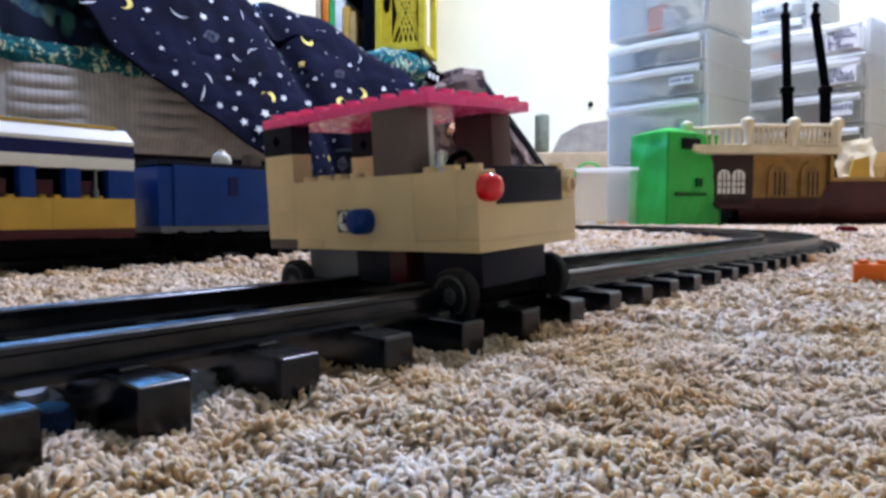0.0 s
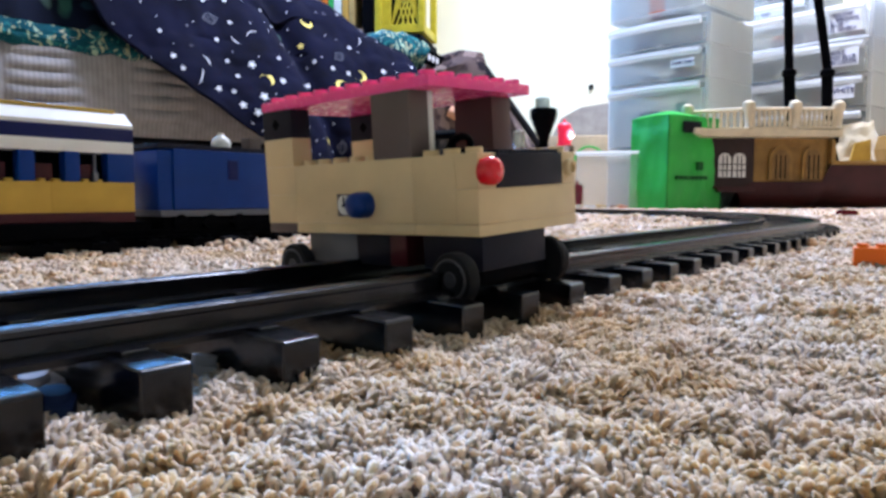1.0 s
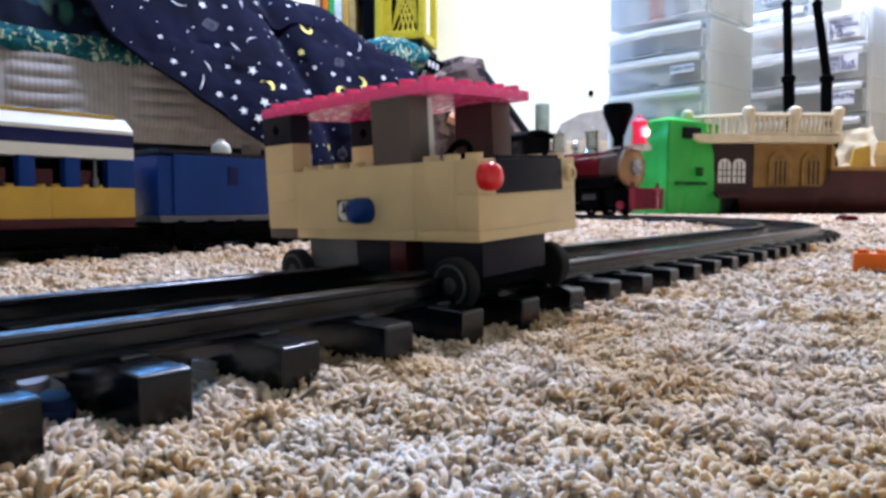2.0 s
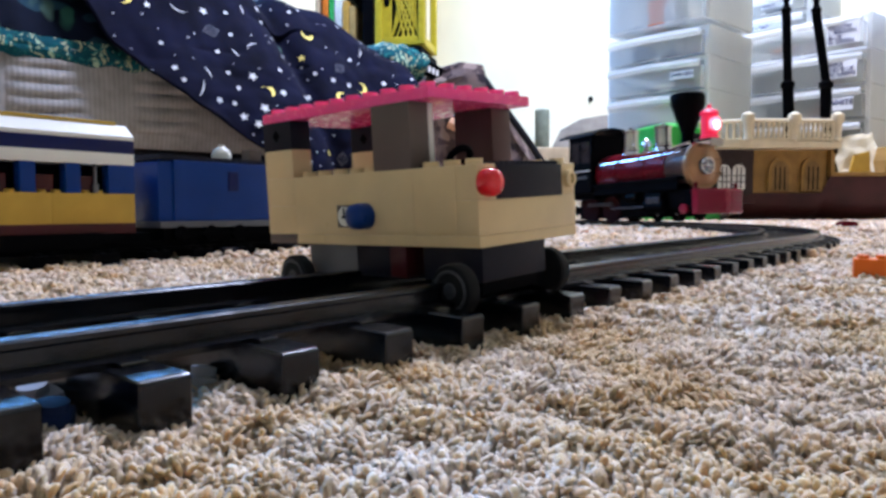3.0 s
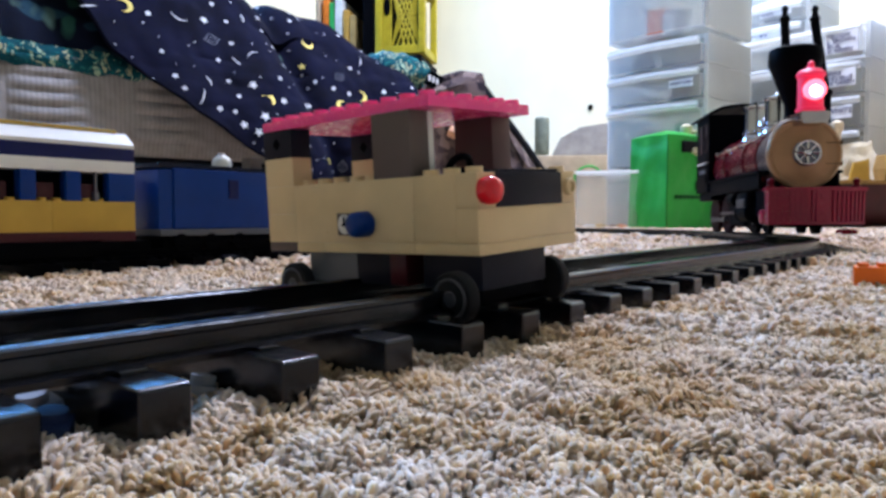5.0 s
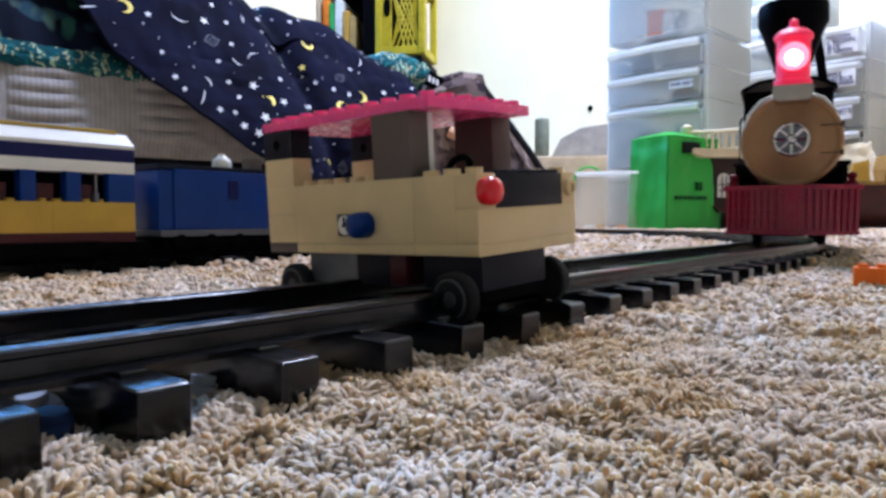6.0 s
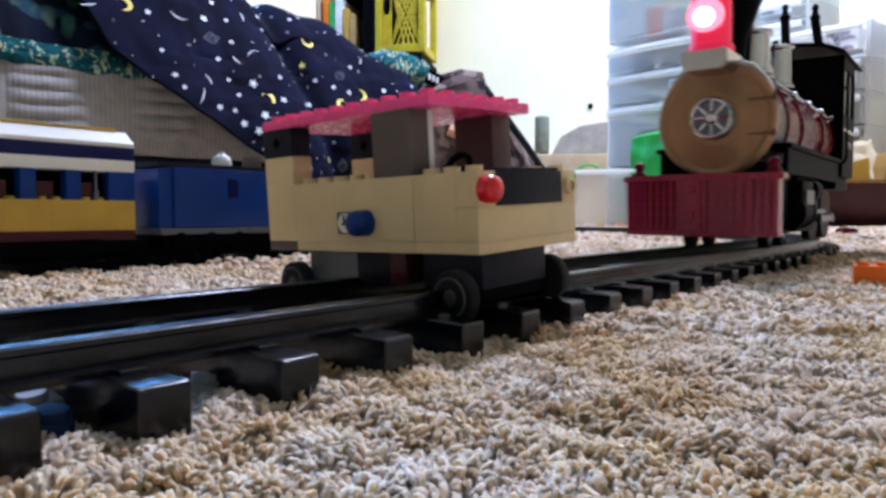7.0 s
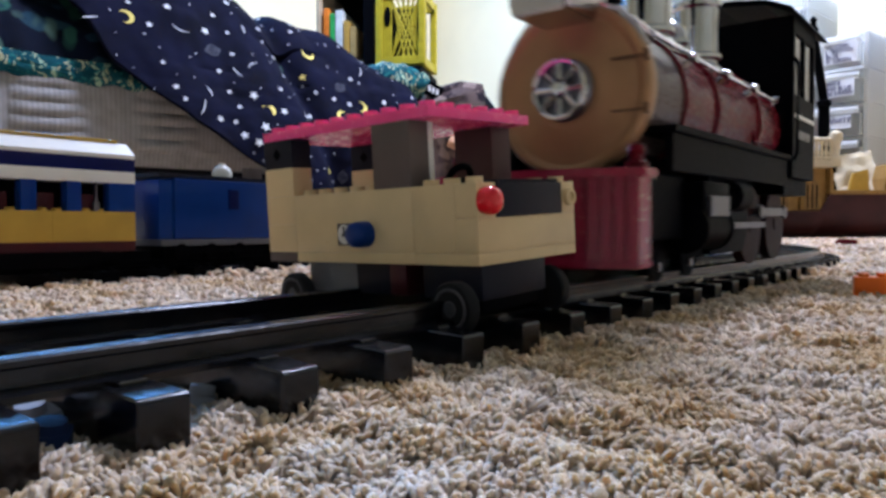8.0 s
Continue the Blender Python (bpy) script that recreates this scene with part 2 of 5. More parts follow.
def prism(bm, outline, axis, a, b):
    """An outline of (u, v) pushed along an axis from a to b."""
    def at(u, v, w):
        return {"x": (w, u, v), "y": (u, w, v), "z": (u, v, w)}[axis]
    lo = [bm.verts.new(at(u, v, a)) for u, v in outline]
    hi = [bm.verts.new(at(u, v, b)) for u, v in outline]
    n = len(outline)
    for k in range(n):
        bm.faces.new((lo[k], lo[(k + 1) % n], hi[(k + 1) % n], hi[k]))
    bm.faces.new(list(reversed(lo)))
    bm.faces.new(hi)
    bmesh.ops.recalc_face_normals(bm, faces=bm.faces)


def tube(bm, pts, r, seg=8):
    pts = [Vector(p) for p in pts]
    rings = []
    for i, p in enumerate(pts):
        d = (pts[min(i + 1, len(pts) - 1)] - pts[max(i - 1, 0)]).normalized()
        q = d.to_track_quat("Z", "Y")
        rings.append([bm.verts.new(p + q @ Vector((r * math.cos(2 * math.pi * k / seg), r * math.sin(2 * math.pi * k / seg), 0))) for k in range(seg)])
    for a, b in zip(rings, rings[1:]):
        for k in range(seg):
            bm.faces.new((a[k], a[(k + 1) % seg], b[(k + 1) % seg], b[k]))
    bm.faces.new(list(reversed(rings[0])))
    bm.faces.new(rings[-1])


def sheet(bm, f, nu, nv):
    """A skin over a grid: f(u, v) with u, v from 0 to 1."""
    g = [[bm.verts.new(f(i / nu, j / nv)) for j in range(nv + 1)] for i in range(nu + 1)]
    for i in range(nu):
        for j in range(nv):
            bm.faces.new((g[i][j], g[i + 1][j], g[i + 1][j + 1], g[i][j + 1]))


def thing(name, m, label, category, group="", kind=""):
    ob = new(name)
    ob.empty_display_size = 0.02
    ob.matrix_world = m
    return tagged(ob, label, category, group, kind)


def block(name, lims, material, parent, bevel=0.22, studs=None, label=""):
    """A toy brick in millimetres: x0, x1, y0, y1, z0, z1, with a grid of studs (nx, ny) on it."""
    bm = bmesh.new()
    x0, x1, y0, y1, z0, z1 = lims
    box(bm, x0 + 0.03, y0 + 0.03, z0 + 0.03, x1 - 0.03, y1 - 0.03, z1, bevel)
    if studs:
        nx, ny = studs
        for i in range(nx):
            for j in range(ny):
                cyl(bm, x0 + (x1 - x0) * (i + 0.5) / nx, y0 + (y1 - y0) * (j + 0.5) / ny, z1 + 0.8, "z", 2.4, 1.7, 16)
    return part(name, bm, material, parent, label, smooth=True, unit=0.001)


# ---- the room; its axes follow the bed ----
def room():
    axes = pose(-1.045, 1.70, 0, 0, 0, 39.65)
    x0, x1, y0, y1, top = -3.6, 2.15, -4.8, 1.06, 2.4

    def put(name, l, m, label, cat, bevel=0.0):
        bm = bmesh.new()
        box(bm, *l, bevel)
        ob = tagged(part(name, bm, m), label, cat, kind="structure")
        ob.matrix_world = axes
        return ob
    floor = put("floor", (x0, y0, -0.12, x1, y1, -0.0076), CARPET, "beige and brown looped pile carpet", "carpet")
    put("wall_north", (x0, y1, -0.12, x1, y1 + 0.12, top), WALLM, "pale cream painted wall", "wall")
    put("wall_south", (x0, y0 - 0.12, -0.12, x1, y0, top), WALLM, "pale cream painted wall", "wall")
    put("wall_west", (x0 - 0.12, y0, -0.12, x0, y1, top), WALLM, "pale cream painted wall", "wall")
    put("wall_east", (x1, y0, -0.12, x1 + 0.12, y1, top), WALLM, "pale cream painted wall", "wall")
    put("ceiling", (x0, y0, top, x1, y1, top + 0.1), CEILM, "white painted ceiling", "ceiling")
    put("baseboard", (x1 - 0.014, y0, 0, x1, y1, 0.085), TRIMM, "white painted baseboard", "baseboard", 0.004)
    bm = bmesh.new()
    lathe(bm, [(0.012, 0.0), (0.012, 0.004), (0.008, 0.009), (0.002, 0.010)], (0, 0, 0), "x", 14)
    hook = tagged(part("wall_hook", bm, BLACKP, smooth=True), "small dark hook fixed on the wall", "hook")
    hook.matrix_world = axes @ pose(x1, -0.033, 0.497, 0, 0, 180)
    return floor


def carpet_pile(floor):
    """Twisted yarn ends of the pile, gathered into uneven clumps; coarser far off."""
    rng = np.random.default_rng(4)
    V, F = [], []
    base = 0

    def field(ylo, yhi, step, sides, size, tall, clump):
        nonlocal base
        nx, ny = int(1.6 * yhi / step) + 30, int((yhi - ylo) / step)
        gx, gy = np.meshgrid((np.arange(nx) - nx / 2) * step, ylo + np.arange(ny) * step)
        x = (gx + rng.uniform(-0.6, 0.6, gx.shape) * step).ravel()
        y = (gy + rng.uniform(-0.6, 0.6, gx.shape) * step).ravel()
        keep = np.abs(x) < 0.68 * y + 0.03
        x, y = x[keep], y[keep]
        n = len(x)
        # the clump that each yarn belongs to
        best = np.full(n, 9.0)
        cx, cy, lift, sway = (np.zeros(n) for _ in range(4))
        ix, iy = np.floor(x / clump), np.floor(y / clump)
        for dx in (-1, 0, 1):
            for dy in (-1, 0, 1):
                jx, jy = ix + dx, iy + dy
                a = np.modf(np.abs(np.sin(jx * 12.9898 + jy * 78.233) * 43758.5453))[0]
                b = np.modf(np.abs(np.sin(jx * 39.346 + jy * 11.135) * 24634.6345))[0]
                px, py = (jx + 0.5 + 0.9 * (a - 0.5)) * clump, (jy + 0.5 + 0.9 * (b - 0.5)) * clump
                d = np.hypot(x - px, y - py) / clump
                near = d < best
                best = np.where(near, d, best)
                cx, cy = np.where(near, px, cx), np.where(near, py, cy)
                lift, sway = np.where(near, np.modf(a * 7.31)[0], lift), np.where(near, b * 6.283, sway)
        sz = size * rng.uniform(0.8, 1.25, n)
        dome = np.clip(1 - (best / 0.75) ** 2, -0.35, 1)
        h = tall * (0.92 + 0.85 * dome + 0.6 * (lift - 0.5)) * rng.uniform(0.88, 1.12, n)
        out = np.stack([x - cx, y - cy], 1)
        drift = np.stack([np.cos(sway), np.sin(sway)], 1)
        lean = out * 0.5 + drift * (tall * 0.45) + rng.normal(0, 0.22, (n, 2)) * tall
        swell = 0.0007 * np.sin(x * 190 + 3 * np.sin(y * 120)) + 0.0006 * np.sin(y * 260 + 2 * np.sin(x * 310))
        z0 = -0.0084 + swell * min(1.0, 0.0023 / size)
        spin = rng.uniform(0, 6.28, n)
        curl = rng.uniform(0.18, 0.5, n) * tall
        prof = ((0.8, 0.0), (1.0, 0.35), (1.15, 0.66), (1.05, 0.90), (0.6, 1.03))
        verts = np.zeros((n, len(prof) * sides, 3))
        for ri, (r, hh) in enumerate(prof):
            ox = lean[:, 0] * hh ** 1.6 + curl * np.cos(spin + hh * 3.4) * hh
            oy = lean[:, 1] * hh ** 1.6 + curl * np.sin(spin + hh * 3.4) * hh
            for k in range(sides):
                a = spin + 6.283 * k / sides + hh * 2.2
                rr = sz * 1.0 * r * (1 + (0.22 if k % 2 else -0.16) + 0.16 * rng.uniform(-1, 1, n))
                c = ri * sides + k
                verts[:, c, 0] = x + ox + rr * np.cos(a)
                verts[:, c, 1] = y + oy + rr * np.sin(a)
                verts[:, c, 2] = z0 + h * hh + rr * 0.28 * np.sin(a * 2 + spin)
        faces = []
        for ri in range(len(prof) - 1):
            for k in range(sides):
                k2 = (k + 1) % sides
                faces.append((ri * sides + k, ri * sides + k2, (ri + 1) * sides + k2, (ri + 1) * sides + k))
        tip = (len(prof) - 1) * sides
        faces.append((tip, tip + 1, tip + 2, tip + 3))
        if sides == 6:
            faces.append((tip, tip + 3, tip + 4, tip + 5))
        quad = np.array(faces)
        nv = len(prof) * sides
        offs = base + np.arange(n) * nv
        F.append((quad[None] + offs[:, None, None]).reshape(-1, 4))
        V.append(verts.reshape(-1, 3))
        base += n * nv

    field(0.045, 0.20, 0.00100, 4, 0.00066, 0.0025, 0.0062)
    field(0.20, 0.46, 0.0018, 4, 0.00115, 0.0031, 0.0072)
    field(0.46, 0.86, 0.0040, 4, 0.0024, 0.0046, 0.010)
    field(0.86, 2.0, 0.0085, 4, 0.0032, 0.0062, 0.017)
    verts, faces = np.concatenate(V), np.concatenate(F)
    me = bpy.data.meshes.new("carpet_pile")
    me.from_pydata(verts, [], faces.tolist())
    me.polygons.foreach_set("use_smooth", np.ones(len(faces), dtype=bool))
    me.materials.append(CARPET)
    ob = new("carpet_pile", me)
    ob.parent = floor
    ob.matrix_parent_inverse = floor.matrix_world.inverted()
    tagged(ob, "thick twisted beige and brown pile", kind="stuff")


# ---- the toy railway ----
TURN = 0.67
AHEAD = Vector((math.sin(TURN), math.cos(TURN), 0))
ASIDE = Vector((-math.cos(TURN), math.sin(TURN), 0))
START, BEND, BACK, GAUGE = ASIDE * 0.1386, 0.578, 0.5565, 0.0445
RAIL_TOP, TIE_TOP = 0.0095, 0.0036


def track_at(s, off=0.0):
    """A point of the oval s metres along it, off metres to the inside, and the heading there."""
    if s < BEND:
        return START + AHEAD * s + ASIDE * off, AHEAD
    a = (s - BEND) / BACK
    c = START + AHEAD * BEND + ASIDE * BACK
    if a <= math.pi:
        e = -ASIDE * math.cos(a) + AHEAD * math.sin(a)
        return c + e * (BACK - off), AHEAD * math.cos(a) + ASIDE * math.sin(a)
    return c + ASIDE * (BACK - off) - AHEAD * (s - BEND - math.pi * BACK), -AHEAD


def railway():
    track = thing("toy_railway_track", Matrix(), "black plastic toy railway track lying in an oval on carpet", "train track")
    s_list = [-0.3 + 0.02 * i for i in range(44)] + [BEND + 0.02 + 0.016 * i for i in range(110)] + [2.36 + 0.05 * i for i in range(8)]
    profile = [(-0.0056, 0.0034), (-0.0057, 0.0046), (-0.0014, 0.0050), (-0.0014, 0.0077), (-0.0023, 0.0082), (-0.0023, 0.0091), (-0.0018, 0.0095),
               (0.0018, 0.0095), (0.0023, 0.0091), (0.0023, 0.0082), (0.0014, 0.0077), (0.0014, 0.0050), (0.0057, 0.0046), (0.0056, 0.0034)]
    for side in (-1, 1):
        bm = bmesh.new()
        rings = []
        for s in s_list:
            rings.append([bm.verts.new((*track_at(s, side * GAUGE / 2 + u)[0].xy, v)) for u, v in profile])
        n = len(profile)
        for a, b in zip(rings, rings[1:]):
            for k in range(n):
                bm.faces.new((a[k], b[k], b[(k + 1) % n], a[(k + 1) % n]))
        bmesh.ops.recalc_face_normals(bm, faces=bm.faces)
        part("rail", bm, TRACKP, track)
    bm = bmesh.new()
    prism(bm, [(-39.6, -8.5), (39.6, -8.5), (39.6, 3.0), (38.8, 3.4), (29, 3.7), (-29, 3.7), (-38.8, 3.4), (-39.6, 3.0)], "x", -4.4, 4.4)
    bmesh.ops.bevel(bm, geom=bm.edges[:], offset=0.35, segments=1, affect="EDGES")
    for y in (-28.4, 28.4, -16, 16):
        box(bm, -2.4, y - 2.0, 3.0, 2.4, y + 2.0, 4.5, 0.3)
    tie = part("tie", bm, TRACKP, track, unit=0.001)
    me = tie.data
    for k in range(-14, 84):
        s = 0.0572 + 0.0266 * k
        if k == -1:
            s += 0.0045
        p, h = track_at(s)
        ob = tie if k == -14 else new("tie", me)
        ob.parent = track
        ob.matrix_basis = pose(p.x, p.y, 0.0, 0, 0, math.degrees(math.atan2(h.y, h.x)))
    for s in (0.03, 0.33, 0.62):
        p, h = track_at(s)
        bm = bmesh.new()
        box(bm, -0.009, -0.028, 0.0032, 0.009, 0.028, 0.0046, 0.0006)
        plate = part("joint_plate", bm, TRACKP, track)
        plate.matrix_basis = pose(p.x, p.y, 0, 0, 0, math.degrees(math.atan2(h.y, h.x)))


def small_wheel(parent, x, y, z, name="wheel"):
    """Rubber tyre with a grey hub, its face to the outside."""
    out = -1 if y < 24 else 1
    bm = bmesh.new()
    lathe(bm, [(4.6, -1.6), (6.6, -1.4), (7.1, -0.8), (7.1, 2.2), (6.7, 2.9), (5.6, 3.1)] if out < 0 else [(5.6, -3.1), (6.7, -2.9), (7.1, -2.2), (7.1, 0.8), (6.6, 1.4), (4.6, 1.6)], (x, y, z), "y", 32)
    wheel = part(name, bm, RUBBER, parent, "black rubber tyre on grey hub", smooth=True, unit=0.001)
    bm = bmesh.new()
    lathe(bm, [(5.6, 0.4), (5.6, 3.2), (5.1, 3.5), (4.6, 3.0), (2.4, 2.8), (1.9, 3.4), (0.4, 3.4)] if out < 0 else [(0.4, -3.4), (1.9, -3.4), (2.4, -2.8), (4.6, -3.0), (5.1, -3.5), (5.6, -3.2), (5.6, -0.4)], (x, y, z), "y", 28)
    part("hub", bm, HUBM, wheel, smooth=True, unit=0.001)


def brick_car():
    car = thing("toy_brick_car", pose(0.00985, 0.18699, 0.01847, 2.97, -0.95, -42.1),
                "tan brick-built toy car with coral roof stalled across the track", "toy car")
    # floor plates and side walls
    block("base_plate", (-24, 0, 0, 48, 0, 3.2), TAN, car)
    block("base_plate", (-66, -24, 0, 48, 0, 3.2), TAN, car)
    block("base_plate", (-80, -66, 0, 48, 0, 3.2), TAN, car)
    for y0 in (0, 40):
        block("side_brick", (-24, -8, y0, y0 + 8, 3.2, 22.4), TAN, car, studs=(2, 1))
        block("side_brick", (-80, -24, y0, y0 + 8, 3.2, 22.4), TAN, car, studs=(7, 1))
    block("front_brick", (-8, 0, 0, 48, 3.2, 12.8), TAN, car)
    block("lamp_brick", (-8, 0, 0, 8, 12.8, 22.4), TAN, car, studs=(1, 1))
    block("lamp_brick", (-8, 0, 40, 48, 12.8, 22.4), TAN, car, studs=(1, 1))
    block("rear_brick", (-80, -72, 8, 40, 3.2, 22.4), TAN, car)
    grille = block("grille", (-8, 0.6, 8, 40, 12.8, 22.2), DKGREY, car, label="smooth dark grey grille brick")
    bm = bmesh.new()
    for k in range(16):
        box(bm, -7, 9.0 + k * 1.9, 22.1, 0.2, 10.1 + k * 1.9, 23.2, 0.15)
    part("grille_slat", bm, DKGREY, grille, unit=0.001)
    block("bonnet_tile", (-16, -8, 8, 40, 19.2, 22.2), DKGREY, car)
    # head lamps
    bm = bmesh.new()
    lathe(bm, [(2.8, 0), (3.6, 0.3), (3.9, 1.6), (3.8, 3.4), (3.0, 4.8), (1.5, 5.5), (0.3, 5.7)], (0, 2.6, 17.4), "x", 24)
    part("headlight", bm, REDCLEAR, car, "round clear red headlight", smooth=True, unit=0.001)
    bm = bmesh.new()
    lathe(bm, [(2.7, -0.4), (2.7, 1.4), (2.45, 1.7), (1.6, 1.7), (1.5, 0.6), (0.2, 0.6)], (0, 44, 17.6), "x", 20)
    part("lamp_socket", bm, TAN, car, smooth=True, unit=0.001)
    # rear columns
    for y0 in (0, 40):
        block("foot_plate", (-96, -80, y0, y0 + 8, 0, 3.2), BROWN, car)
        for k in range(3):
            block("column_brick", (-96, -80, y0, y0 + 8, 3.2 + 9.6 * k, 12.8 + 9.6 * k), TAN, car)
        top = block("column_top", (-96, -80, y0, y0 + 8, 32, 41.6), DKGREY, car)
        bm = bmesh.new()
        box(bm, -90.0, y0 - 0.12, 35.4, -87.0, y0 + 0.4, 38.4)
        bmesh.ops.rotate(bm, cent=(-88.5, y0, 36.9), matrix=Matrix.Rotation(radians(45), 3, "Y"), verts=bm.verts)
        part("axle_hole", bm, BLACKP, top, unit=0.001)
    # front pillars and roof
    block("pillar", (-40, -24, 0, 8, 22.4, 41.6), BROWN, car)
    block("pillar", (-40, -24, 38, 48, 22.4, 41.6), PLUMP, car)
    # added white bar, stands in for a bright sliver of background beside the pillar
    block("pale_sliver_bar", (-26.4, -24.2, 8.1, 10.4, 20, 41.6), WHITEP, car)
    block("roof", (-96, -16, 0, 48, 41.6, 44.8), PINK, car, bevel=0.25, studs=(10, 6), label="coral pink studded roof plate")
    # steering wheel
    bm = bmesh.new()
    ring = [(-17 + 2.2 * math.sin(a) - 1.2, 14 + 4.8 * math.cos(a), 24 + 3.9 * math.sin(a)) for a in [2 * math.pi * k / 20 for k in range(21)]]
    tube(bm, ring, 1.1, 8)
    tube(bm, [(-14, 14, 18), (-18, 14, 24)], 1.2, 8)
    box(bm, -18.8, 9.6, 23.4, -17.4, 18.4, 24.6)
    part("steering_wheel", bm, BLACKP, car, smooth=True, unit=0.001)
    # gauge and filler cap on the near side
    bm = bmesh.new()
    box(bm, -57.3, -0.7, 5.6, -50.3, 0.1, 12.6, 0.1)
    dial = part("gauge_tile", bm, BROWN, car, "printed gauge tile", unit=0.001)
    bm = bmesh.new()
    lathe(bm, [(3.1, 0.65), (3.1, 1.0), (0.3, 1.0)], (-53.6, 0, 9.1), "y", 24)
    part("gauge_face", bm, WHITEP, dial, "white gauge face", unit=0.001)
    bm = bmesh.new()
    box(bm, -53.9, -1.25, 8.6, -53.3, -1.02, 11.6)
    box(bm, -54.6, -1.25, 8.5, -52.6, -1.02, 9.2)
    part("needle", bm, BLACKP, dial, unit=0.001)
    bm = bmesh.new()
    lathe(bm, [(4.0, -0.2), (4.0, 3.2), (3.7, 5.2), (2.6, 6.3), (0.3, 6.6)], (-44.4, 0, 9.1), "y", 24)
    part("filler_cap", bm, BLUEP, car, "round translucent blue cap", smooth=True, unit=0.001)
    # chassis
    block("chassis_brick", (-76, -52, 2, 46, -9.6, 0), GREY, car)
    block("chassis_brick", (-52, -37, 2, 15, -9.6, 0), DKGREY, car)
    block("chassis_brick", (-37, -30, 2, 15, -9.6, 0), MAROON, car)
    block("chassis_brick", (-23, -1, 2, 32, -9.6, 0), DKGREY, car)
    block("axle_plate", (-18, -3, 4, 34, -13.5, -9.6), BLACKP, car)
    block("axle_plate", (-80, -66, 4, 44, -13.0, -9.6), BLACKP, car)
    for x, y in ((-3.4, -6.0), (-5.4, 38.5), (-77, -2.0), (-77, 50.0)):
        small_wheel(car, x, y, -10.4)


# ---- the moving locomotive; x ahead, z up from the rail tops, in millimetres ----
def locomotive():
    p, h = track_at(1.70)
    eng = thing("toy_locomotive", pose(p.x, p.y, RAIL_TOP, 0, 0, 0), "red and black toy steam locomotive with copper smokebox front", "toy train")
    hub = 78.0
    # boiler: red barrel swelling to the firebox, grey smokebox drum, copper front
    bm = bmesh.new()
    lathe(bm, [(29, -62), (33.5, -60), (33.5, -16), (31.5, -2), (30.5, 12), (30.5, 44), (31.6, 44.6), (31.6, 49), (30.5, 49.6), (30.5, 92)], (0, 0, hub), "x", 44)
    boiler = part("boiler", bm, REDP, eng, "glossy dark red boiler", smooth=True, unit=0.001)
    for x in (-16, 46, 91):
        bm = bmesh.new()
        r = 34.6 if x < 0 else 32.0
        lathe(bm, [(r - 2, x - 2.2), (r, x - 1.4), (r, x + 1.4), (r - 2, x + 2.2)], (0, 0, hub), "x", 40)
        part("boiler_band", bm, REDP, boiler, smooth=True, unit=0.001)
    bm = bmesh.new()
    lathe(bm, [(29, 90), (30.6, 92), (30.6, 133), (29, 134)], (0, 0, hub), "x", 40)
    part("smokebox", bm, SMOKEM, boiler, "worn silver grey smokebox drum", smooth=True, unit=0.001)
    bm = bmesh.new()
    lathe(bm, [(30, 131), (34, 132), (34.6, 134), (34.6, 138.5), (33.8, 140), (32.2, 140.6), (30.8, 140.0), (29.6, 139.2), (20, 140.4), (15.6, 142.6), (14.6, 142.6), (0.5, 142.8)], (0, 0, hub), "x", 56)
    part("smokebox_front", bm, COPPER, boiler, "round matt copper front disc", smooth=True, unit=0.001)
    for z in (-10, 10):
        bm = bmesh.new()
        box(bm, 139.4, 19, hub + z - 0.5, 141.0, 33, hub + z + 0.5, 0.2)
        cyl(bm, 140.4, 33, hub + z, "z", 1.2, 4.2, 10)
        part("hinge_strap", bm, HINGEM, boiler, "dark bronze hinge strap", unit=0.001)
    for k in range(12):
        a = 2 * math.pi * (k + 0.5) / 12
        bm = bmesh.new()
        cyl(bm, 140.6, 32.3 * math.cos(a), hub + 32.3 * math.sin(a), "x", 0.8, 1.2, 8)
        part("rivet", bm, COPPER, boiler, unit=0.001)
    dish = bmesh.new()
    lathe(dish, [(12.6, 142.0), (12.6, 144.2), (11.8, 145.0), (0.4, 144.0)], (0, 0, hub), "x", 32)
    part("dish", dish, STEEL, boiler, smooth=True, unit=0.001)
    bm = bmesh.new()
    tube(bm, [(147, 11.2 * math.cos(a), hub + 11.2 * math.sin(a)) for a in [2 * math.pi * k / 36 for k in range(37)]], 1.3, 8)
    lathe(bm, [(3.6, 144), (3.8, 148), (2.4, 149.6), (0.3, 150)], (0, 0, hub), "x", 16)
    hand_wheel = part("hand_wheel", bm, CHROME, eng, "chrome spoked wheel", smooth=True, unit=0.001)
    for k in range(8):
        a = k * math.pi / 4
        bm = bmesh.new()
        tube(bm, [(147, 2.5 * math.cos(a), hub + 2.5 * math.sin(a)), (147, 10.6 * math.cos(a), hub + 10.6 * math.sin(a))], 1.15, 6)
        part("spoke", bm, CHROME, hand_wheel, smooth=True, unit=0.001)
    # raised chrome-lined panels on the firebox
    for s in (-1, 1):
        bm = bmesh.new()
        ring = []
        for x, a in ((-52, -18), (-8, -18), (-8, 26), (-52, 26), (-52, -18)):
            q = radians(a)
            ring.append((x, s * 33.9 * math.cos(q), hub + 33.9 * math.sin(q)))
        tube(bm, ring, 0.8, 6)
        part("panel_trim", bm, COWP, boiler, unit=0.001, smooth=True)
    # bracket with curved arms, and the lamp on it
    bm = bmesh.new()
    prism(bm, [(-11, 104), (11, 104), (13, 108), (13, 115), (-13, 115), (-13, 108)], "x", 132, 164)
    bmesh.ops.bevel(bm, geom=bm.edges[:], offset=0.8, segments=2, affect="EDGES")
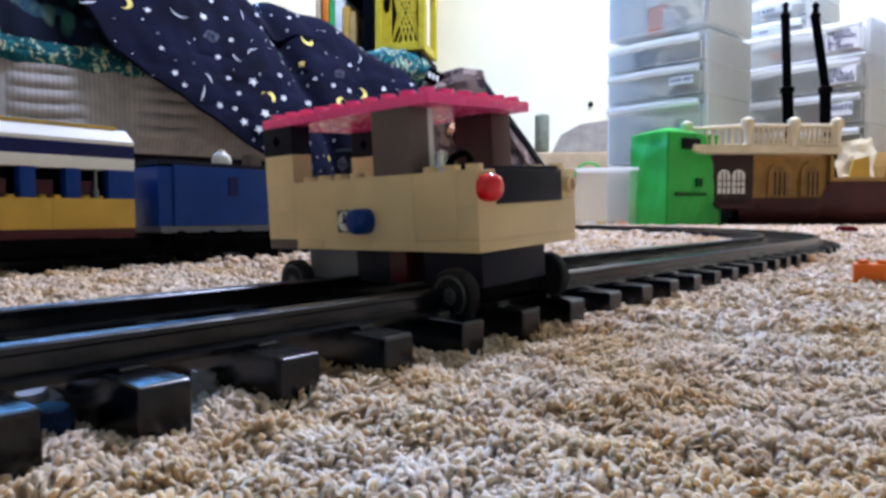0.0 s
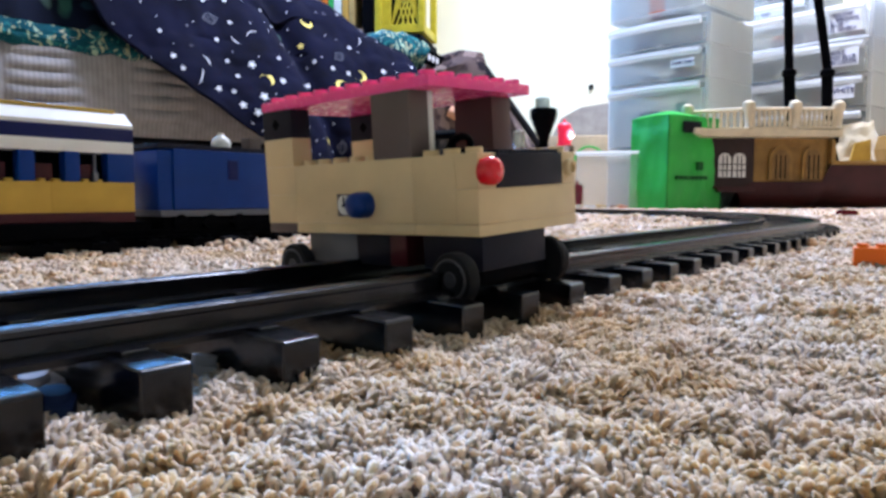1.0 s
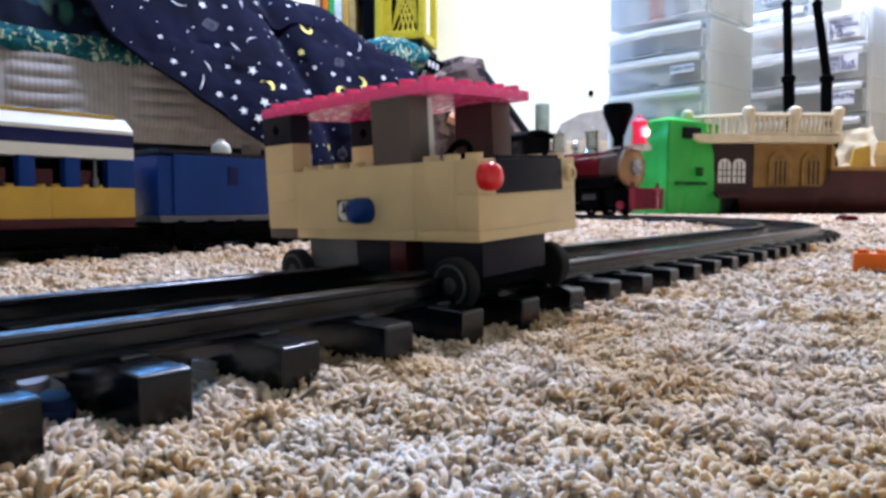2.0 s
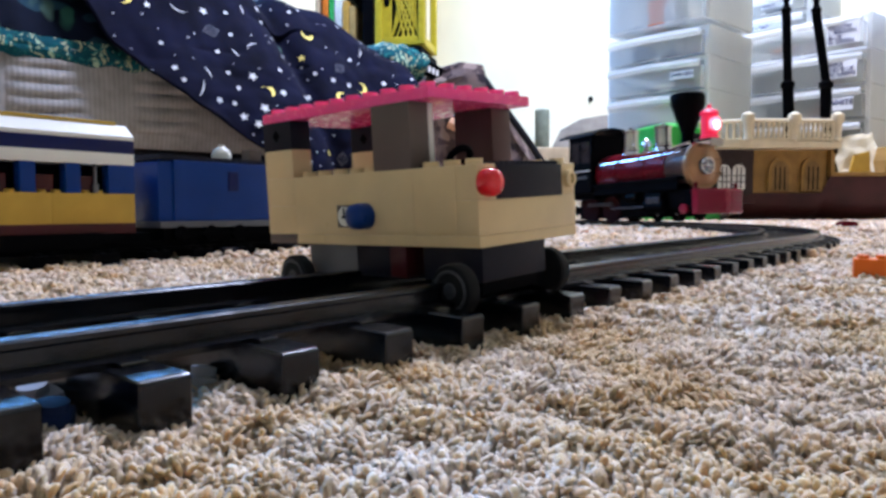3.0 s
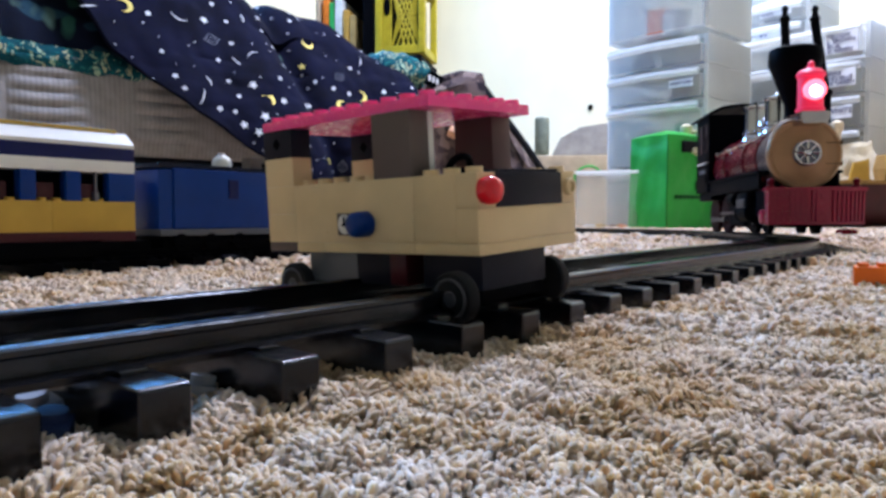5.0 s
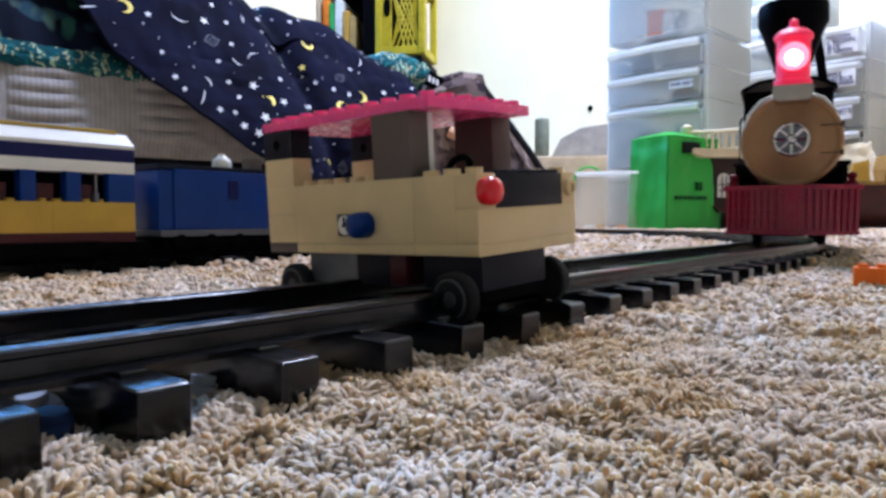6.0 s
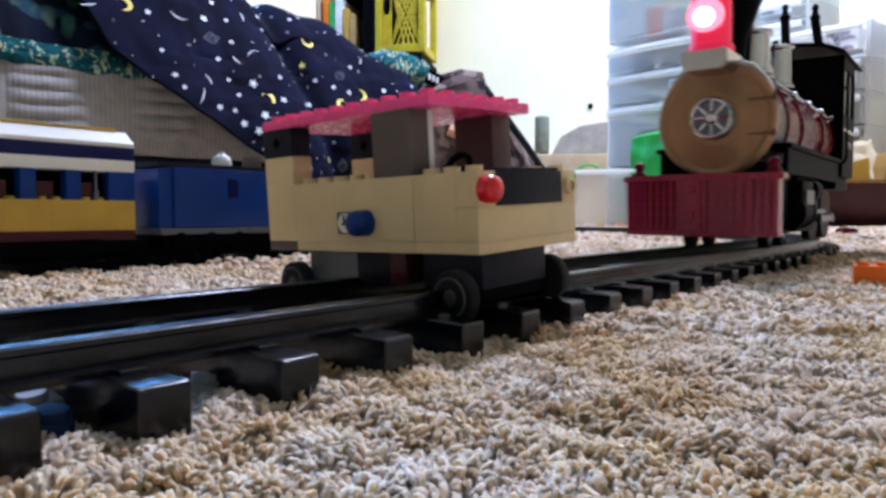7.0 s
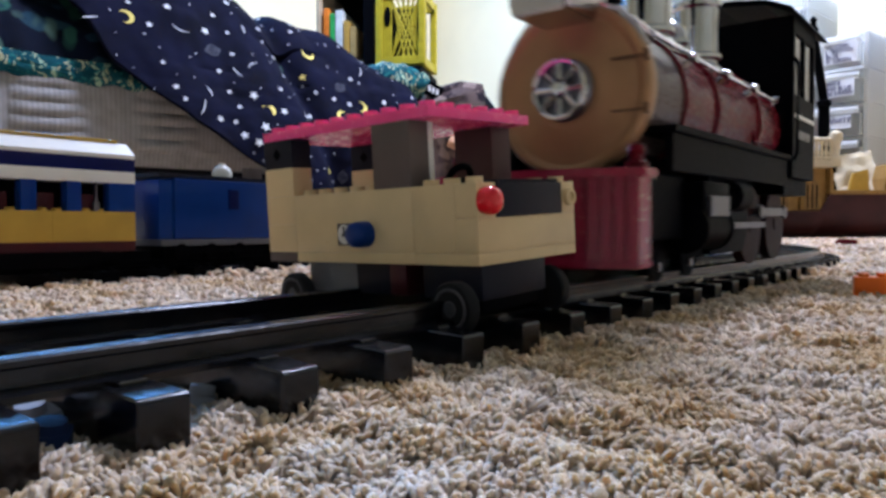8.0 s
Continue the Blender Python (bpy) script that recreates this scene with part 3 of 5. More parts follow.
    for s in (-1, 1):
        tube(bm, [(136, s * 12, 110), (136, s * 20, 107), (136, s * 26, 100), (135, s * 30, 92)], 2.6, 8)
        tube(bm, [(122, s * 10, 112), (108, s * 14, 110), (94, s * 17, 106)], 2.4, 8)
    part("lamp_bracket", bm, BRACKETM, eng, "dull chrome bracket with curved arms", smooth=True, unit=0.001)
    bm = bmesh.new()
    lathe(bm, [(11.0, 115), (12.6, 116), (12.6, 119), (11.2, 120), (11.2, 148), (12.8, 149), (12.8, 151.5), (9.5, 155), (4.0, 157), (2.6, 160), (3.0, 162), (0.5, 164)], (150, 0, 0), "z", 28)
    lamp = part("headlamp", bm, LAMPHOUSE, eng, "red headlamp with lit lens", smooth=True, unit=0.001)
    bm = bmesh.new()
    lathe(bm, [(9.8, 158), (9.8, 162.0), (8.8, 162.8), (6.2, 163.2)], (0, 0, 135), "x", 28)
    part("lens", bm, LAMPGLOW, lamp, "glowing pinkish red lens", smooth=True, unit=0.001)
    bm = bmesh.new()
    lathe(bm, [(5.6, 162.6), (4.8, 164.2), (2.5, 165.2), (0.3, 165.4)], (0, 0, 133.5), "x", 20)
    part("bulb", bm, LAMPCORE, lamp, smooth=True, unit=0.001)
    # flared funnel with a collar
    bm = bmesh.new()
    lathe(bm, [(15, 103), (12, 106), (10.0, 110), (9.2, 122), (10.0, 130), (16, 146), (22.5, 164), (24.8, 169), (24.8, 180), (24, 183.5), (21, 185), (18.5, 182), (6, 150)], (110, 0, 0), "z", 36)
    part("funnel", bm, BLACKP, eng, "flared black funnel", smooth=True, unit=0.001)
    # chrome domes, each on a flange, a bell between them
    for x, top in ((60, 146), (-12, 148)):
        bm = bmesh.new()
        lathe(bm, [(15, 106), (14.5, 110), (13.0, 112), (12.2, 114), (14.0, 115.5), (14.0, 117.5), (12.0, 118.6), (12.0, top - 5), (13.6, top - 3.6), (13.6, top - 1.2), (10, top), (3, top + 0.8)], (x, 0, 0), "z", 32)
        dome = part("dome", bm, CHROME, eng, "chrome dome", smooth=True, unit=0.001)
        bm = bmesh.new()
        lathe(bm, [(2.8, top), (2.8, top + 2.5), (1.2, top + 4.5), (0.3, top + 4.8)], (x, 0, 0), "z", 12)
        part("knob", bm, BLACKP if x < 0 else CHROME, dome, smooth=True, unit=0.001)
    bm = bmesh.new()
    lathe(bm, [(8, 107), (7, 111), (4, 113), (3.6, 116), (8.0, 118), (7.2, 124), (4.5, 128), (1.5, 130), (0.3, 131)], (24, 0, 0), "z", 20)
    part("bell", bm, CHROME, eng, "small chrome bell", smooth=True, unit=0.001)
    for s in (-1, 1):
        bm = bmesh.new()
        tube(bm, [(-56, s * 33, 94), (60, s * 31.5, 96), (128, s * 30, 99)], 1.2, 8)
        for x in (-50, -4, 44, 90):
            tube(bm, [(x, s * 27, 91), (x, s * 33.5, 95)], 1.7, 8)
            cyl(bm, x, s * 33.5, 95, "y", 2.3, 3.0, 10)
        part("handrail", bm, CHROME, eng, "chrome handrail on knobs", smooth=True, unit=0.001)
        bm = bmesh.new()
        box(bm, -60, s * 22, 60, 128, s * 40, 63, 0.8)
        box(bm, -60, s * 35, 45, 126, s * 38, 60.5, 0.4)
        part("running_board", bm, BLACKP, eng, unit=0.001)
        # cylinder with a bright valve cover
        bm = bmesh.new()
        lathe(bm, [(9, 62), (10.4, 63), (10.4, 66), (9.6, 67), (9.6, 95), (10.4, 96), (10.4, 99), (9, 100)], (0, s * 33, 22), "x", 22)
        box(bm, 64, s * 24, 26, 98, s * 41, 42, 1.2)
        body = part("cylinder", bm, BLACKP, eng, "black cylinder block", smooth=True, unit=0.001)
        bm = bmesh.new()
        box(bm, 68, s * 40.6, 27, 94, s * 42.6, 36, 0.8)
        part("valve_cover", bm, DARKSTEEL, body, "worn steel valve cover", unit=0.001)
        bm = bmesh.new()
        box(bm, -20, s * 34.5 - 1.2, 21, 64, s * 34.5 + 1.2, 24, 0.4)
        part("piston_rod", bm, DARKSTEEL, body, unit=0.001)
        bm = bmesh.new()
        prism(bm, [(-2, 46), (-2, 20), (6, 9), (58, 9), (62, 20), (62, 46)], "y", s * 27, s * 31)
        part("side_frame", bm, BLACKP, eng, unit=0.001)
        bm = bmesh.new()
        lathe(bm, [(6, -54), (7.5, -53), (7.5, -34), (6, -33)], (74, s * 33, 37), "x", 16)
        part("air_tank", bm, BLACKP, eng, smooth=True, unit=0.001)
    # cab: walls with window openings, floor, arched roof
    bm = bmesh.new()
    box(bm, -66, -37, 50, -63, 37, 146, 0.5)
    box(bm, -122, -37, 50, -119, 37, 92, 0.5)
    box(bm, -119, -37, 50, -66, 37, 54, 0.3)
    cab = part("cab", bm, BLACKP, eng, "black cab with side windows and pale lettering", unit=0.001)
    for s in (-1, 1):
        y0, y1 = s * 37, s * 40
        bm = bmesh.new()
        box(bm, -122, y0, 50, -117, y1, 146, 0.5)
        box(bm, -67, y0, 50, -62, y1, 146, 0.5)
        box(bm, -117, y0, 50, -67, y1, 100, 0.5)
        box(bm, -117, y0, 136, -67, y1, 146, 0.5)
        box(bm, -94, y0, 100, -90, y1, 136, 0.3)
        side = part("side_panel", bm, BLACKP, cab, unit=0.001)
        bm = bmesh.new()
        box(bm, -118, s * 40.0, 86, -66, s * 40.8, 88.2, 0.2)
        part("trim_line", bm, WHITEP, side, "thin white line", unit=0.001)
        bm = bmesh.new()
        for k in range(6):
            box(bm, -106 + 5.6 * k, s * 40.0, 74, -102 + 5.6 * k, s * 40.5, 79)
        part("lettering", bm, GREY, side, "unreadable pale lettering", unit=0.001)
        bm = bmesh.new()
        for xa, xb in ((-117, -94), (-90, -67)):
            box(bm, xa, s * 38, 100, xb, s * 38.6, 136)
        part("window_pane", bm, CABGLASS, side, "dim glossy window pane", unit=0.001)
        bm = bmesh.new()
        tube(bm, [(-60, s * 41, 60), (-60, s * 43, 64), (-60, s * 43, 116), (-60, s * 41, 120)], 1.2, 6)
        part("grab_rail", bm, BLACKP, cab, smooth=True, unit=0.001)
    bm = bmesh.new()
    top = [(-43, 144.5), (-41, 148), (-26, 155), (0, 158), (26, 155), (41, 148), (43, 144.5), (40, 144.8), (26, 151.5), (0, 154.5), (-26, 151.5), (-40, 144.8)]
    prism(bm, top, "x", -147, -52)
    part("cab_roof", bm, BLACKP, cab, "arched black roof", unit=0.001)
    bm = bmesh.new()
    box(bm, -119.5, -4, 55, -112, 4, 84, 1)
    cyl(bm, -108, 0, 72, "x", 16, 16, 20)
    part("backhead", bm, REDP, cab, unit=0.001)
    # frame, couplings
    bm = bmesh.new()
    box(bm, -120, -18.5, 7, 128, 18.5, 60, 1.5)
    box(bm, 126, -16, 16, 159, 16, 40, 1)
    box(bm, -120, -36, 40, -60, 36, 50, 1)
    box(bm, 104, -34, 18, 158, 34, 44, 1)
    part("frame", bm, BLACKP, eng, unit=0.001)
    bm = bmesh.new()
    box(bm, -142, -4, 20, -120, 4, 26, 1)
    box(bm, -150, -8, 16, -140, 8, 30, 1.5)
    part("coupling", bm, BLACKP, eng, unit=0.001)
    # cowcatcher: shallow prow, slatted, wider at the top
    bm = bmesh.new()
    plan = [(158, -42), (168, -42), (175, -26), (179, -9), (179, 9), (175, 26), (168, 42), (158, 42)]
    prism(bm, plan, "z", 12, 41)
    cow = part("cowcatcher", bm, COWP, eng, "dark red slatted cowcatcher with rounded prow", unit=0.001)
    for z0, z1, grow in ((40.5, 44, 1.065), (9.4, 12.2, 1.02)):
        bm = bmesh.new()
        prism(bm, [(158 + (x - 158) * 1.14, y * grow) for x, y in plan], "z", z0, z1)
        bmesh.ops.bevel(bm, geom=bm.edges[:], offset=0.7, segments=2, affect="EDGES")
        part("cow_rim", bm, COWP, cow, smooth=True, unit=0.001)
    slat = bmesh.new()
    prism(slat, [(-0.8, 12), (1.6, 12), (2.4, 41), (-0.8, 41)], "y", -1.15, 1.15)
    first = part("slat", slat, COWP, cow, unit=0.001)
    edge = plan[1:-1]
    n = 0
    for (xa, ya), (xb, yb) in zip(edge, edge[1:]):
        count = max(3, round(math.hypot(xb - xa, yb - ya) / 4.4))
        turn = math.degrees(math.atan2(-(xb - xa), yb - ya))
        for k in range(count):
            u = (k + 0.5) / count
            x, y = xa + (xb - xa) * u, ya + (yb - ya) * u
            if abs(y) < 6:
                continue
            ob = first if n == 0 else new("slat", first.data)
            ob.parent = cow
            ob.matrix_basis = pose(x * 0.001, y * 0.001, 0, 0, 0, turn)
            n += 1
    bm = bmesh.new()
    box(bm, 176, -5.4, 12, 182.4, 5.4, 41.5, 0.8)
    for z in (19, 33):
        box(bm, 182, -2.2, z, 183.6, 2.2, z + 4.5, 0.5)
    part("coupling_plate", bm, COWP, cow, unit=0.001)
    for s in (-1, 1):
        bm = bmesh.new()
        lathe(bm, [(4, 43), (4, 46), (2.6, 47), (2.6, 48.5), (3.4, 50), (2.8, 52), (1, 53)], (161, s * 38, 0), "z", 14)
        part("post", bm, REDP, cow, smooth=True, unit=0.001)
    bm = bmesh.new()
    lathe(bm, [(4.5, -3), (7, -2.4), (7.4, 0), (7, 2.4), (4.5, 3)], (138, -37, 17), "y", 20)
    part("roller", bm, COWP, cow, "round red guard beside the cowcatcher", smooth=True, unit=0.001)
    # wheels that turn: axle height above the rail is the radius
    wheels = []
    for x, r in ((-84, 22.0), (-30, 22.0), (72, 9.0), (110, 9.0)):
        for s in (-1, 1):
            bm = bmesh.new()
            lathe(bm, [(r - 2.8, -2.8), (r, -2.8), (r, 2.8), (r - 2.8, 2.8)], (0, 0, 0), "y", 32)
            lathe(bm, [(3.6, -3.4), (4.2, 0), (3.6, 3.4)], (0, 0, 0), "y", 14)
            paint = WHEELM if r > 10 else BLACKP
            w = part("wheel", bm, paint, eng, "dark red spoked driving wheel" if r > 10 else "small black leading wheel", smooth=True, unit=0.001)
            spokes = 12 if r > 10 else 6
            for k in range(spokes):
                a = k * 2 * math.pi / spokes
                bm = bmesh.new()
                tube(bm, [(2.8 * math.cos(a), 0, 2.8 * math.sin(a)), ((r - 1.8) * math.cos(a), 0, (r - 1.8) * math.sin(a))], 1.1, 6)
                part("spoke", bm, paint, w, smooth=True, unit=0.001)
            bm = bmesh.new()
            pin = -8.5 if r > 10 else -3.0
            tube(bm, [(0, s * 2, pin), (0, s * (8 if r > 10 else 4), pin)], 1.9, 10)
            part("crank_pin", bm, STEEL, w, smooth=True, unit=0.001)
            wheels.append((w, x * 0.001, s * 0.0225, r * 0.001))
    for s in (-1, 1):
        bm = bmesh.new()
        box(bm, -88, s * 29.5 - 1, -2.4, -26, s * 29.5 + 1, 2.4, 0.5)
        for x in (-84, -30):
            cyl(bm, x, s * 29.5, 0, "y", 3.8, 2.6, 14)
        rod = part("coupling_rod", bm, DARKSTEEL, eng, "dull steel rod", unit=0.001)
        wheels.append((rod, 0.0, 0.0, 0.022))
    return eng, wheels


# ---- the brick-built train on the inner track ----
INNER = pose(-0.187, 0.43, 0.0, 0, 0, 90 - math.degrees(TURN))


def inner_track():
    tr = thing("toy_brick_track", INNER, "dark grey brick-toy train track on carpet", "train track")
    for y in (5, 43):
        bm = bmesh.new()
        box(bm, -330, y - 2.6, 3.2, 330, y + 2.6, 5.0, 0.3)
        box(bm, -330, y - 1.3, 5.0, 330, y + 1.3, 9.0, 0.4)
        part("rail", bm, BLACKP, tr, unit=0.001)
    tie = None
    for k in range(20):
        if tie is None:
            bm = bmesh.new()
            box(bm, -8, -8, -7, 8, 56, 3.2, 0.4)
            for y in (-4, 52):
                for x in (-4, 4):
                    cyl(bm, x, y, 4.0, "z", 2.4, 1.7, 12)
            tie = part("tie", bm, BLACKP, tr, unit=0.001)
            ob = tie
        else:
            ob = new("tie", tie.data)
            ob.parent = tr
        ob.matrix_basis = pose(-0.31 + 0.032 * k, 0, 0)
    bm = bmesh.new()
    box(bm, 52, -14, -5, 64, -9, 3.4, 0.4)
    tagged(part("track_clip", bm, DKGREY, unit=0.001), "small dark plastic clip beside the track", "toy brick").matrix_world = INNER


def coach():
    c = thing("toy_passenger_coach", INNER, "yellow, blue and white brick-built toy coach on the inner track", "toy train")
    y1 = 48
    block("underframe", (-256, 0, 0, y1, 14.5, 20.5), MAROON, c)
    for x in (-228, -84):
        block("bogie", (x, x + 64, 1.5, y1 - 1.5, 9.4, 14.4), BLACKP, c)
        for dx in (12, 50):
            for y in (4, 44):
                bm = bmesh.new()
                lathe(bm, [(8, -2), (8.4, -1.4), (8.4, 1.4), (8, 2)], (x + dx, y, 17.2), "y", 20)
                part("wheel", bm, BLACKP, c, smooth=True, unit=0.001)
    # black block added to hide lit carpet; stands for shade under the coach's end
    block("dark_gap_block", (-20, 12, 4, 44, 6.5, 14.4), BLACKP, c)
    # added black strip: underframe and the shadow below it, both put into its colour
    block("underframe_shade_strip", (-250, -8, -1.0, 1.2, 9.2, 14.5), BLACKP, c)
    block("bogie_side", (-84, -22, -2.0, 1.4, 6.0, 15), BLACKP, c)
    block("bogie_side", (-228, -164, -2.0, 1.4, 6.0, 15), BLACKP, c)
    for k in range(6):
        a = -48 * (k + 1)
        a = max(a, -256)
        block("wall_brick", (a, -48 * k, 0, 8, 20.5, 38.0), YELLOWP, c, studs=(int(-(a + 48 * k) / 8), 1))
        block("wall_brick", (a, -48 * k, 40, 48, 20.5, 38.0), YELLOWP, c)
    block("end_wall", (-8, -0.2, 8.1, 39.9, 20.5, 54.6), NAVYP, c)
    # solid black filler added: the dim inside of the coach is put into its colour
    block("dark_filler", (-250, -9, 9.5, 38.5, 20.6, 54.6), BLACKP, c)
    block("window_post", (-16, 0, 0, 8, 38.0, 55.0), BLUEP, c)
    block("window_post", (-16, 0, 40, 48, 38.0, 55.0), BLUEP, c)
    for k in range(9):
        x = -40 - 24 * k
        for y0 in (0, 40):
            block("window_post", (x, x + 8, y0, y0 + 8, 38.0, 55.0), BLUEP, c)
        block("seat", (x + 10, x + 19, 5.0, 9.3, 38, 48), MAROON, c)
    block("upper_band", (-256, 0, 0, 48, 55.0, 61.9), WHITEP, c, label="white band above the windows")
    block("stripe", (-256, 0, 0, 48, 61.9, 69.7), NAVYP, c, label="dark blue stripe")
    bm = bmesh.new()
    prism(bm, [(0, 69.8), (48, 69.8), (48, 72), (38, 79.6), (10, 79.6), (0, 72)], "x", -256, 0)
    part("roof", bm, WHITEP, c, "sloped white roof", unit=0.001)
    bm = bmesh.new()
    box(bm, -256, 9.4, 79.5, -6, 38.6, 81.6, 0.4)
    part("roof_cap", bm, YELLOWP, c, unit=0.001)
    bm = bmesh.new()
    tube(bm, [(-22, 4, 38), (-22, 4, 55)], 1.0, 6)
    cyl(bm, -22, 3.6, 41, "z", 2.0, 5.0, 10)
    part("handrail", bm, STEEL, c, smooth=True, unit=0.001)


def blue_engine():
    e = thing("toy_blue_engine", INNER @ pose(0.016, 0, 0), "blue brick-built toy engine with a white dome on the inner track", "toy train")
    block("underframe", (0, 112, -1, 49, 17.0, 21.0), GREY, e, label="grey running plate")
    block("chassis", (4, 108, 3, 45, 8, 17), BLACKP, e)
    for x in (14, 36, 58, 92):
        for y in (1, 47):
            bm = bmesh.new()
            lathe(bm, [(5.2, -2), (5.6, -1.4), (5.6, 1.4), (5.2, 2)], (x, y, 13.2), "y", 20)
            lathe(bm, [(1.6, -3), (1.6, 3)], (x, y, 13.2), "y", 10)
            part("wheel", bm, BLACKP, e, smooth=True, unit=0.001)
    bm = bmesh.new()
    box(bm, 8, -2.6, 12.2, 96, -1.6, 14.2, 0.3)
    part("side_rod", bm, BLACKP, e, unit=0.001)
    block("tank", (0, 10, 1.5, 46.5, 21, 59.0), BLUEP, e)
    block("body", (10, 104, 0, 48, 21, 60.2), BLUEP, e, bevel=0.8)
    block("top_plate", (0, 106, 1, 47, 60.3, 63.0), DKGREY, e)
    block("nose", (104, 111, 6, 42, 22, 52), DKGREY, e)
    bm = bmesh.new()
    box(bm, 50, -0.5, 41, 58, 0.3, 54, 0.2)
    hatch = part("hatch", bm, NAVYP, e, unit=0.001)
    bm = bmesh.new()
    for z in (43, 46, 49, 52):
        box(bm, 51, -1.0, z, 57, -0.4, z + 1.4)
    part("hatch_slat", bm, NAVYP, hatch, unit=0.001)
    bm = bmesh.new()
    lathe(bm, [(6.5, 63), (6.8, 66), (5.8, 69.5), (3, 71.6), (2.4, 72), (2.4, 73.6), (0.4, 73.7)], (56, 16, 0), "z", 24)
    part("dome", bm, WHITEP, e, "white round dome", smooth=True, unit=0.001)
    block("chimney", (80, 90, 16, 26, 63, 72), BROWN, e)
    for z in (26, 50):
        bm = bmesh.new()
        lathe(bm, [(3, 0), (3.2, 3), (1.5, 4.4)], (111, 4, z), "x", 14)
        part("lamp", bm, STEEL if z < 40 else CREAM, e, smooth=True, unit=0.001)


# ---- the bed; room axes: x along the bed's side, y into the bed ----
ROOM = pose(-1.045, 1.70, -0.004, 0, 0, 39.65)


def wob(x, y, s, k):
    return noise.noise(Vector((x * s, y * s, k)))


def bed():
    b = thing("bed", ROOM, "low bed with a beige quilted mattress on a base darkened for shade", "bed")
    bm = bmesh.new()
    # solid box; the shaded gap under the mattress is put into its colour
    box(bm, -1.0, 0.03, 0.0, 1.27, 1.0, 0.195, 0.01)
    part("bed_base", bm, DARKSHADE, b, "solid base, shade under the bed put into its near-black colour")
    bm = bmesh.new()

    def side(u, v):
        x = -1.0 + 2.27 * u
        z = 0.195 + 0.24 * v
        bulge = 0.018 * math.sin(math.pi * v) ** 0.6
        quilt = 0.0
        if 0.16 < v < 0.9:
            cell = (x + 0.02) / 0.28
            fx = cell - math.floor(cell)
            row = (v - 0.16) / 0.148
            wave = abs(math.sin(math.pi * (row + 0.10 * math.sin(2 * math.pi * fx))))
            pad = max(0.0, math.sin(math.pi * min(1, max(0, (fx - 0.08) / 0.62))))
            quilt = 0.015 * wave ** 0.5 * pad ** 0.4 if fx < 0.7 else 0.004
        return (x, -bulge - quilt, z)
    sheet(bm, side, 260, 40)
    box(bm, -1.0, 0.004, 0.196, 1.27, 1.0, 0.434, 0.01)
    part("mattress", bm, MATTF, b, "beige quilted mattress side", smooth=True)
    bm = bmesh.new()
    tube(bm, [(-1.0 + 0.05 * k, -0.014, 0.428 + 0.002 * math.sin(k)) for k in range(46)], 0.009, 8)
    part("piping", bm, MATTF, b, smooth=True)


def bed_sheet():
    bm = bmesh.new()

    def f(u, v):
        x = -1.0 + 2.29 * u
        a = v * 2.2
        drop = 0.045 + 0.012 * wob(x, 0, 7, 1) + 0.01 * wob(x, 0, 22, 5)
        if a < 1.0:
            y, z = -0.024 - 0.012 * math.sin(a * 3), 0.44 - drop + drop * a
        else:
            y, z = (a - 1.0) / 1.2 * 1.0 - 0.02, 0.455
        n = 0.014 * wob(x, y, 9, 2) + 0.006 * wob(x, y + v, 30, 4)
        return (x, y - n * 0.8, z + n)
    sheet(bm, f, 220, 44)
    ob = tagged(part("bed_sheet", bm, TEALF, smooth=True), "teal sheet printed with pale leaves over the mattress", "bed sheet")
    ob.matrix_world = ROOM
    bm = bmesh.new()

    def g(u, v):
        x = -1.0 + 1.9 * u
        y = -0.01 + 0.85 * v
        z = 0.445 + 0.27 * math.sin(math.pi * min(1, v * 1.25)) ** 0.5 * math.sin(math.pi * min(1, max(0.02, u))) ** 0.3
        n = 0.03 * wob(x, y, 5, 8) + 0.012 * wob(x, y, 18, 3)
        return (x, y - n, z + n)
    sheet(bm, g, 120, 50)
    ob = tagged(part("floral_blanket", bm, FLORALF, smooth=True), "rumpled dark green and navy floral blanket on the bed", "blanket")
    ob.matrix_world = ROOM


def pillow():
    bm = bmesh.new()

    def f(u, v):
        a, b = 2 * math.pi * u, math.pi * v - math.pi / 2
        ca, sa = math.cos(a), math.sin(a)
        k = 1 / max(abs(ca), abs(sa)) ** 0.7
        n = 0.012 * wob(ca * 2, sa * 2 + v * 3, 2, 4)
        return (1.19 + 0.11 * ca * k * math.cos(b) ** 0.6 + n, 0.14 + 0.17 * sa * k * math.cos(b) ** 0.6 + n, 0.535 + 0.075 * math.sin(b) + n)
    sheet(bm, f, 48, 24)
    tagged(part("pillow", bm, TEALF, smooth=True), "teal pillow printed with pale leaves at the bed's end", "pillow").matrix_world = ROOM


